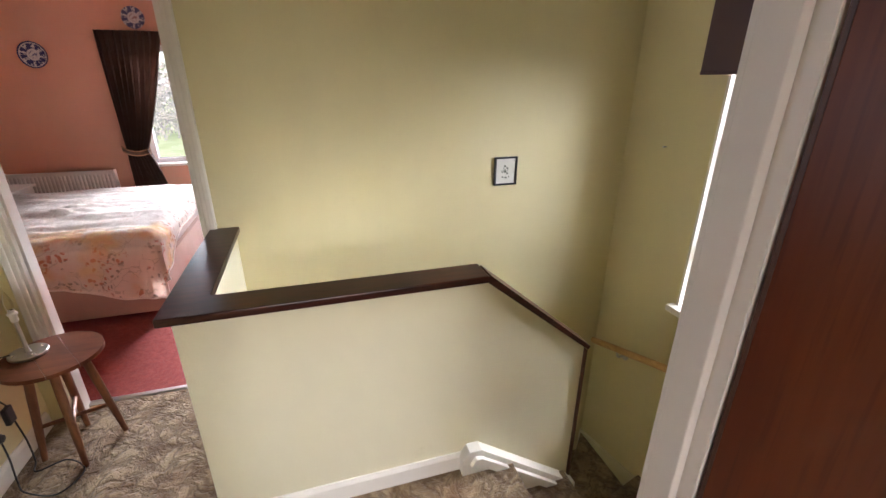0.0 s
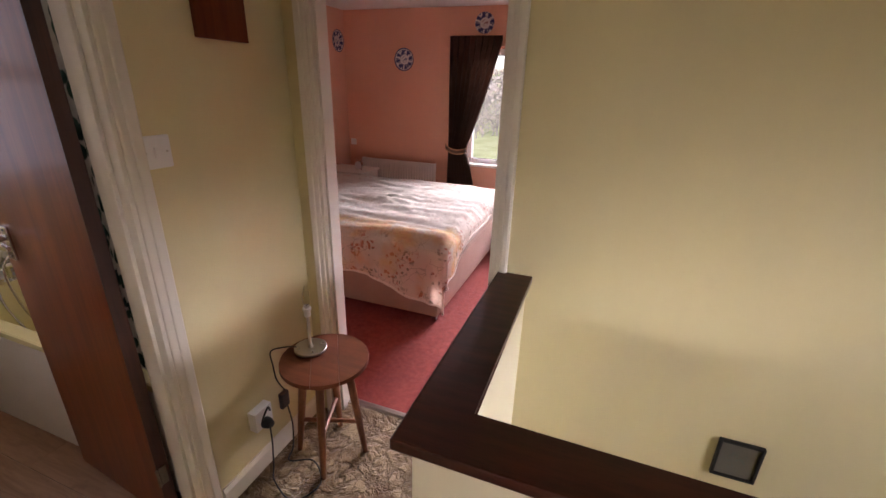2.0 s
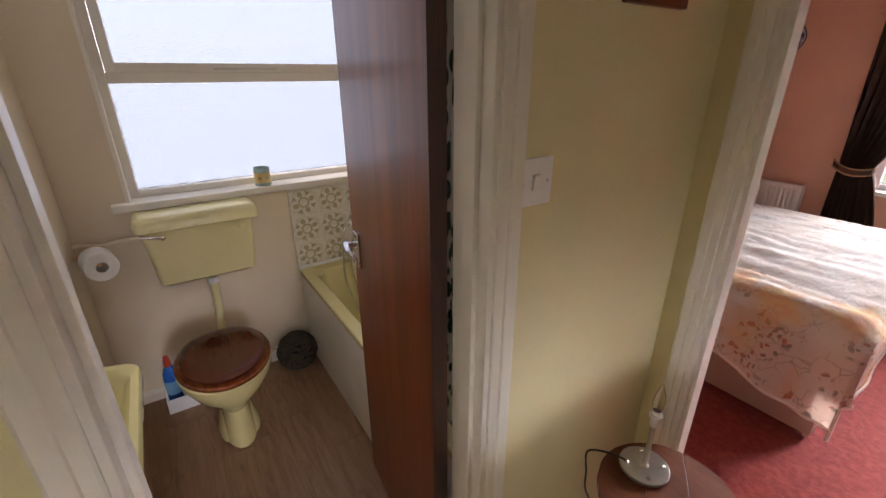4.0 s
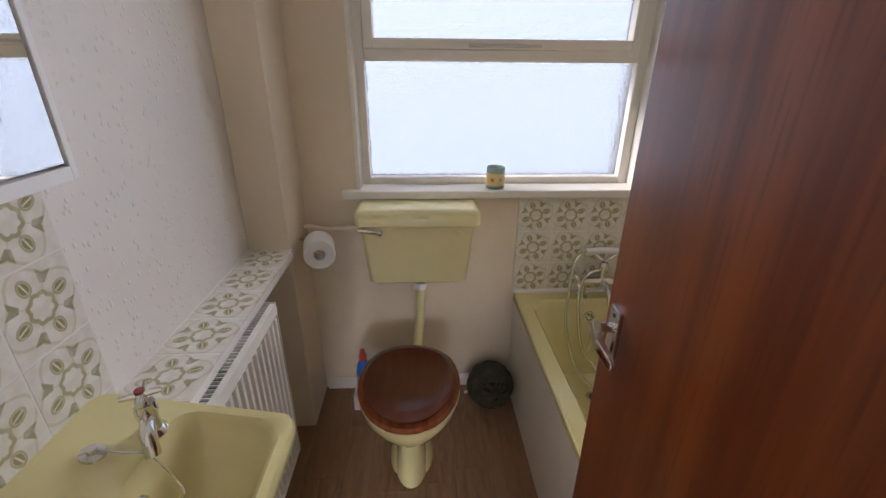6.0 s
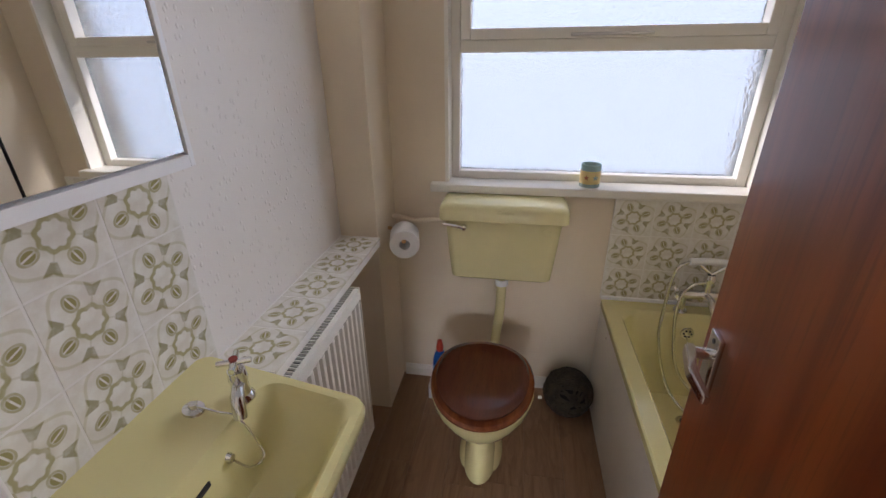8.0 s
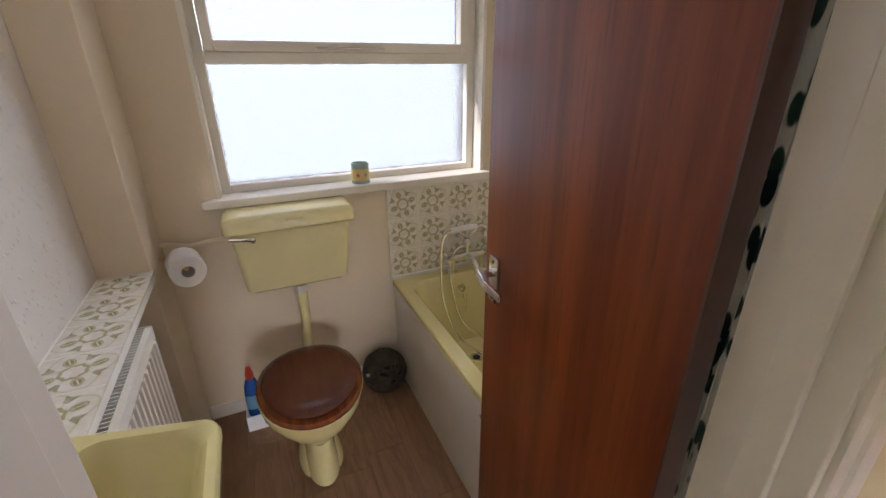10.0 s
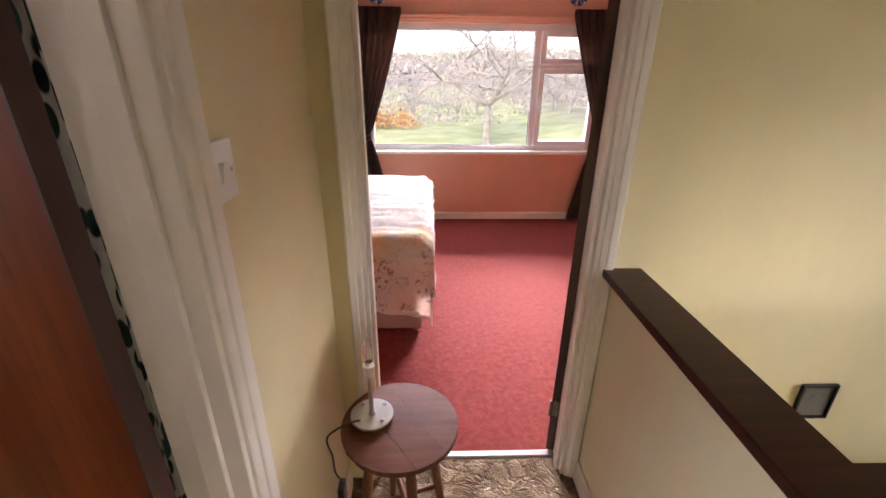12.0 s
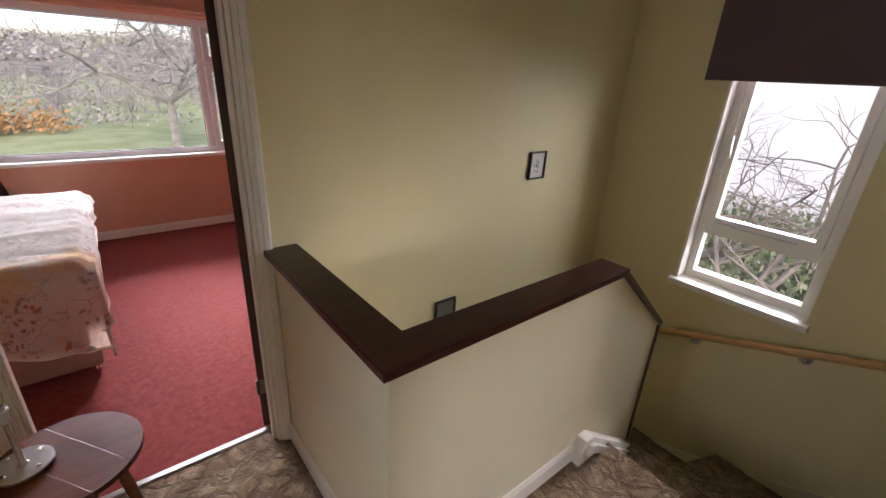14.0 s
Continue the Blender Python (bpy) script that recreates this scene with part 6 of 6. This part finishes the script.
ob = solid("wall_plate", bm, PLATE, "blue and white patterned plate hung over the bed head", "plate", "plates on the bedroom wall", smooth=True)
ob.location, ob.rotation_euler = (RX0, 4.94, 1.89), (0, 0, radians(-90))

# bedside table with clock
bt = thing("bedside_table", (-2.75, 4.60, 0), "small white bedside table at the bed head", "bedside table")
part("top", boxes((-3.00, -2.50, 4.41, 4.80, 0.60, 0.62), bevel=0.004), GLOSS, bt)
part("drawer", boxes((-2.98, -2.52, 4.43, 4.78, 0.46, 0.60), bevel=0.004), GLOSS, bt)
for xx in (-2.98, -2.55):
    for yy in (4.43, 4.75):
        part("leg", boxes((xx, xx + 0.03, yy, yy + 0.03, 0, 0.46), bevel=0.003), GLOSS, bt)
clk = thing("alarm_clock", (-2.615, 4.56, 0.62), "small round white twin-bell alarm clock", "clock")
part("case", lathe(bmesh.new(), [(0.040, -0.018), (0.043, -0.012), (0.043, 0.014), (0.040, 0.018)], (-2.615, 4.56, 0.675), 28, "y"), CHROME, clk, smooth=True)
part("dial", lathe(bmesh.new(), [(0.038, -0.0200), (0.038, -0.0185)], (-2.615, 4.56, 0.675), 28, "y"), WHITEPL, clk, "white dial")
for dx in (-0.022, 0.022):
    part("bell", lathe(bmesh.new(), [(0.017, 0.718), (0.015, 0.728), (0.006, 0.735), (0.0, 0.736)], (-2.615 + dx, 4.56, 0), 16), CHROME, clk, smooth=True)
    part("foot", tube(bmesh.new(), [(-2.615 + dx * 1.3, 4.56, 0.62), (-2.615 + dx, 4.56, 0.64)], 0.005, 8), CHROME, clk)
ws = thing("bedroom_switch", (-3.0, RY1, 0.83), "white plastic pull switch block on the bedroom wall", "light switch")
part("plate", boxes((-3.034, -2.966, RY1 - 0.012, RY1, 0.80, 0.868), bevel=0.003), WHITEPL, ws)
part("rocker", boxes((-3.008, -2.992, RY1 - 0.017, RY1 - 0.012, 0.822, 0.846), bevel=0.001), WHITEPL, ws)

# ---- outdoors ----
GROUND = -2.75


def land(x, y):
    d = math.hypot(x, y)
    h = GROUND
    if y > 0:
        k = max(0.0, min(1.0, (y - 40) / 260))
        h += 15 * k * k * (3 - 2 * k) * (0.75 + 0.35 * noise.noise(Vector((x * 0.004, y * 0.004, 0))))
    if x > 2.5:
        k = max(0.0, min(1.0, (x - 3.0) / 9))
        h += 1.1 * k * k * (3 - 2 * k)
    return h


bm = bmesh.new()
steps = [-3000, -1200, -500, -220, -120, -80, -55, -40, -30, -22, -16, -12, -9, -6, -4, -2, 0, 2, 3, 4, 5, 6, 7, 8, 9, 10, 12, 15, 19, 24, 30, 37, 45, 55, 68, 84, 105, 130, 165, 210, 270, 350, 500, 900, 1800, 3000]
rows = [[bm.verts.new((x, y, land(x, y))) for x in steps] for y in steps]
for a, b in zip(rows, rows[1:]):
    for i in range(len(steps) - 1):
        bm.faces.new((a[i], a[i + 1], b[i + 1], b[i]))
solid("ground", bm, field_ground(), "grass field rising to wooded hills", "ground", kind="structure", smooth=True)


def branch(bm, twigs, p, d, length, r, depth, rnd, spread=0.55, droop=0.0):
    """Grows a limb and its forks; fine ends go to the twig mesh."""
    n = 4
    pts, q, v = [p.copy()], p.copy(), d.copy()
    for i in range(n):
        v = (v + Vector((rnd.gauss(0, 0.16), rnd.gauss(0, 0.16), rnd.gauss(0, 0.12) - droop))).normalized()
        q = q + v * (length / n)
        pts.append(q.copy())
    r = max(r, 0.004)
    tgt = bm if depth > 1 else twigs
    tube(tgt, pts, r, 6 if depth > 2 else 3, caps=False, taper=[r * (1 - 0.45 * i / n) for i in range(n + 1)])
    if depth == 0:
        return
    for k in range(rnd.choice((2, 3, 3))):
        at = pts[rnd.randint(2, n)]
        side = Vector((rnd.gauss(0, 1), rnd.gauss(0, 1), rnd.gauss(0, 0.6)))
        branch(bm, twigs, at, (v + side * spread).normalized(), length * rnd.uniform(0.6, 0.82), r * 0.55, depth - 1, rnd, spread, droop)


def tree(at, height, depth, seed, label, spread=0.55, lean=(0, 0), limbs=4, girth=0.03, bark=None):
    rnd = random.Random(seed)
    base = Vector((at[0], at[1], land(*at) - 0.05))
    ob = thing("tree", base, label, "tree")
    bm, tw = bmesh.new(), bmesh.new()
    r = height * girth
    fork = base + Vector((lean[0], lean[1], 1)) * (height * 0.22)
    tube(bm, [base, base.lerp(fork, 0.5), fork], r, 10, caps=False, taper=[r * 1.25, r, r * 0.9])
    for k in range(limbs):
        a = 2 * math.pi * (k + rnd.uniform(-0.3, 0.3)) / limbs
        d = Vector((math.cos(a) * 0.9 + lean[0], math.sin(a) * 0.9 + lean[1], rnd.uniform(0.6, 1.3))).normalized()
        branch(bm, tw, fork, d, height * 0.30, r * 0.62, depth, rnd, spread)
    part("trunk", bm, bark or BARK, ob)
    part("crown", tw, bark or TWIG, ob, "leafless twigs")
    return ob


tree((2.4, 27.0), 10.5, 6, 3, "large leafless tree with spreading pale limbs in the field", 0.95, girth=0.020, limbs=8)
tree((-6.5, 33.0), 6.5, 5, 8, "leafless tree at the edge of the field")
tree((10.5, 31.0), 7.0, 5, 12, "leafless tree at the edge of the field")
tree((5.6, 1.9), 5.2, 4, 21, "leafless garden tree outside the stair window", 0.7, lean=(-0.05, 0.12), girth=0.015, limbs=5, bark=DARKBARK)
tree((6.4, 3.1), 5.4, 4, 27, "leafless garden tree outside the stair window", 0.7, girth=0.015, limbs=5, bark=DARKBARK)


def clumps(bm, c, size, count, rnd, leaf=0.35, upright=0.0):
    for k in range(count):
        p = Vector(c) + Vector((rnd.gauss(0, size[0] / 2), rnd.gauss(0, size[1] / 2), abs(rnd.gauss(0, size[2] / 2))))
        u = Vector((rnd.gauss(0, 1), rnd.gauss(0, 1), rnd.gauss(0, 1) * (1 - upright))).normalized()
        v = (Vector((rnd.gauss(0, 0.4), rnd.gauss(0, 0.4), 1)) if upright else u.orthogonal()).normalized()
        w = u.cross(v)
        s = leaf * rnd.uniform(0.5, 1.2)
        f = [bm.verts.new(p + v * (s * a) + w * (s * b)) for a, b in (((-1, -0.10), (0.1, -0.16), (1, 0.02), (0.1, 0.12)) if upright else ((-1, -0.4), (0.2, -0.7), (1, 0.1), (0.1, 0.6)))]
        bm.faces.new(f)


rnd = random.Random(5)
# winter greys of woods and scrub, paled to carry the distant haze
WOODS = plain("hazed_winter_woods", (0.32, 0.31, 0.285), 0.95, var=0.35, scale=0.5, bump=0)
SCRUB = foliage("hazed_winter_scrub", (0.31, 0.29, 0.25), (0.38, 0.355, 0.32), (0.27, 0.30, 0.21))


def bare_crown(seed, height):
    """The points and faces of one small leafless tree, at the origin."""
    r = random.Random(seed)
    bm = bmesh.new()
    tube(bm, [(0, 0, 0), (0.05, 0, height * 0.3)], 0.09, 4, caps=False, taper=[0.11, 0.08])
    for k in range(4):
        a = 2 * math.pi * (k + r.random()) / 4
        branch(bm, bm, Vector((0.05, 0, height * r.uniform(0.15, 0.3))), Vector((math.cos(a) * 0.6, math.sin(a) * 0.6, 1)).normalized(), height * 0.32, 0.055, 3, r, 0.6)
    co = np.array([v.co[:] for v in bm.verts])
    bm.verts.index_update()
    fa = np.array([[v.index for v in f.verts] for f in bm.faces])
    bm.free()
    return co, fa


kinds = [bare_crown(s, 3.6) for s in (31, 32, 33, 34)]
cos, fas, base = [], [], 0
for k in range(150):
    x, y = rnd.uniform(-42, 42), rnd.uniform(35, 66)
    co, fa = kinds[k % 4]
    a, s = rnd.uniform(0, 6.28), rnd.uniform(0.7, 1.15)
    m = np.array([[math.cos(a), -math.sin(a), 0], [math.sin(a), math.cos(a), 0], [0, 0, 1]]) * s
    cos.append(co @ m.T + np.array([x, y, land(x, y)]))
    fas.append(fa + base)
    base += len(co)
me = bpy.data.meshes.new("far_woods")
me.from_pydata(np.concatenate(cos).tolist(), [], np.concatenate(fas).tolist())
me.materials.append(WOODS)
tagged(new("far_woods", me), "bare grey-brown winter trees beyond the field", "woods", kind="stuff")
bm = bmesh.new()
for k in range(260):
    x, y = rnd.uniform(-42, 42), rnd.uniform(36, 66)
    clumps(bm, (x, y, land(x, y) + 0.1), (2.0, 1.5, rnd.uniform(0.6, 1.8)), 70, rnd, 0.16)
for k in range(500):
    x, y = rnd.uniform(-180, 180), rnd.uniform(75, 290)
    clumps(bm, (x, y, land(x, y)), (7, 5, rnd.uniform(1.5, 3.5)), 40, rnd, 0.7)
solid("far_scrub", bm, SCRUB, "pale winter scrub and copses on the hills", "scrub", kind="stuff")
bm = bmesh.new()
for k in range(9):
    x, y = -3.9 + rnd.uniform(-1.3, 1.3), 34.6 + rnd.uniform(-1, 1)
    clumps(bm, (x, y, land(x, y) + 0.2), (1.0, 0.9, 1.3), 120, rnd, 0.13)
solid("autumn_bush", bm, foliage("autumn_leaves", (0.46, 0.25, 0.10), (0.52, 0.29, 0.12), (0.33, 0.26, 0.15)), "orange autumn bush at the edge of the field", "bush")
bm = bmesh.new()
HEDGE = foliage("hedge_leaves", (0.12, 0.15, 0.075), (0.19, 0.22, 0.13), (0.27, 0.28, 0.20))
for k in range(420):
    x, y = rnd.uniform(5.5, 12.0), rnd.uniform(-1.0, 6.5)
    clumps(bm, (x, y, land(x, y)), (0.6, 0.6, 0.6), 60, rnd, 0.085, 0.6 if k % 2 else 0.0)
solid("garden_scrub", bm, HEDGE, "rough grass and bramble scrub below the stair window", "scrub", kind="stuff")

# neighbouring white house beyond the garden
house = thing("neighbouring_house", (15.0, 1.5, land(15, 1.5)), "white rendered house with a grey roof beyond the garden", "house")
RENDER = plain("white_render", (0.80, 0.80, 0.79), 0.8, var=0.05, scale=1.0, fine=20)
SLATE = plain("grey_slates", (0.16, 0.15, 0.17), 0.6, var=0.2, scale=2, fine=12)
z0 = land(15, 1.5) - 0.3
part("wall", prism(bmesh.new(), [(-5.0, z0), (9.0, z0), (9.0, z0 + 5.0), (2.0, z0 + 8.8), (-5.0, z0 + 5.0)], "x", 12.5, 20.0), RENDER, house)
part("roof", prism(bmesh.new(), [(9.3, z0 + 4.9), (2.0, z0 + 8.85), (-5.3, z0 + 4.9), (-5.3, z0 + 5.1), (2.0, z0 + 9.1), (9.3, z0 + 5.1)], "x", 12.2, 20.3), SLATE, house)


# ---- bathroom floor planks ----
bm = bmesh.new()
box(bm, 0, 1, 0, 0.1455, 0, 0.004)
es = [e for e in bm.edges if all(v.co.z > 0.003 for v in e.verts)]
bmesh.ops.bevel(bm, geom=es, offset=0.0009, segments=1, affect="EDGES")
plankmesh = bpy.data.meshes.new("plank")
bm.to_mesh(plankmesh)
bm.free()
plankmesh.materials.append(PLANK)
rnd = random.Random(11)
y = BY0
base = PLACE[floor_bath.name]
while y < BY1 - 0.02:
    x = BX0 - rnd.uniform(0.0, 0.7)
    while x < WX - 0.031:
        a, b = max(x, BX0), min(x + 0.9, WX - 0.031)
        if b - a > 0.02:
            ob = new("plank", plankmesh)
            ob.parent = floor_bath
            ob.location = Vector((a, y, -0.004)) - base
            ob.scale = (b - a - 0.0008, min(1.0, (BY1 - y) / 0.147), 1)
        x += 0.9
    y += 0.147
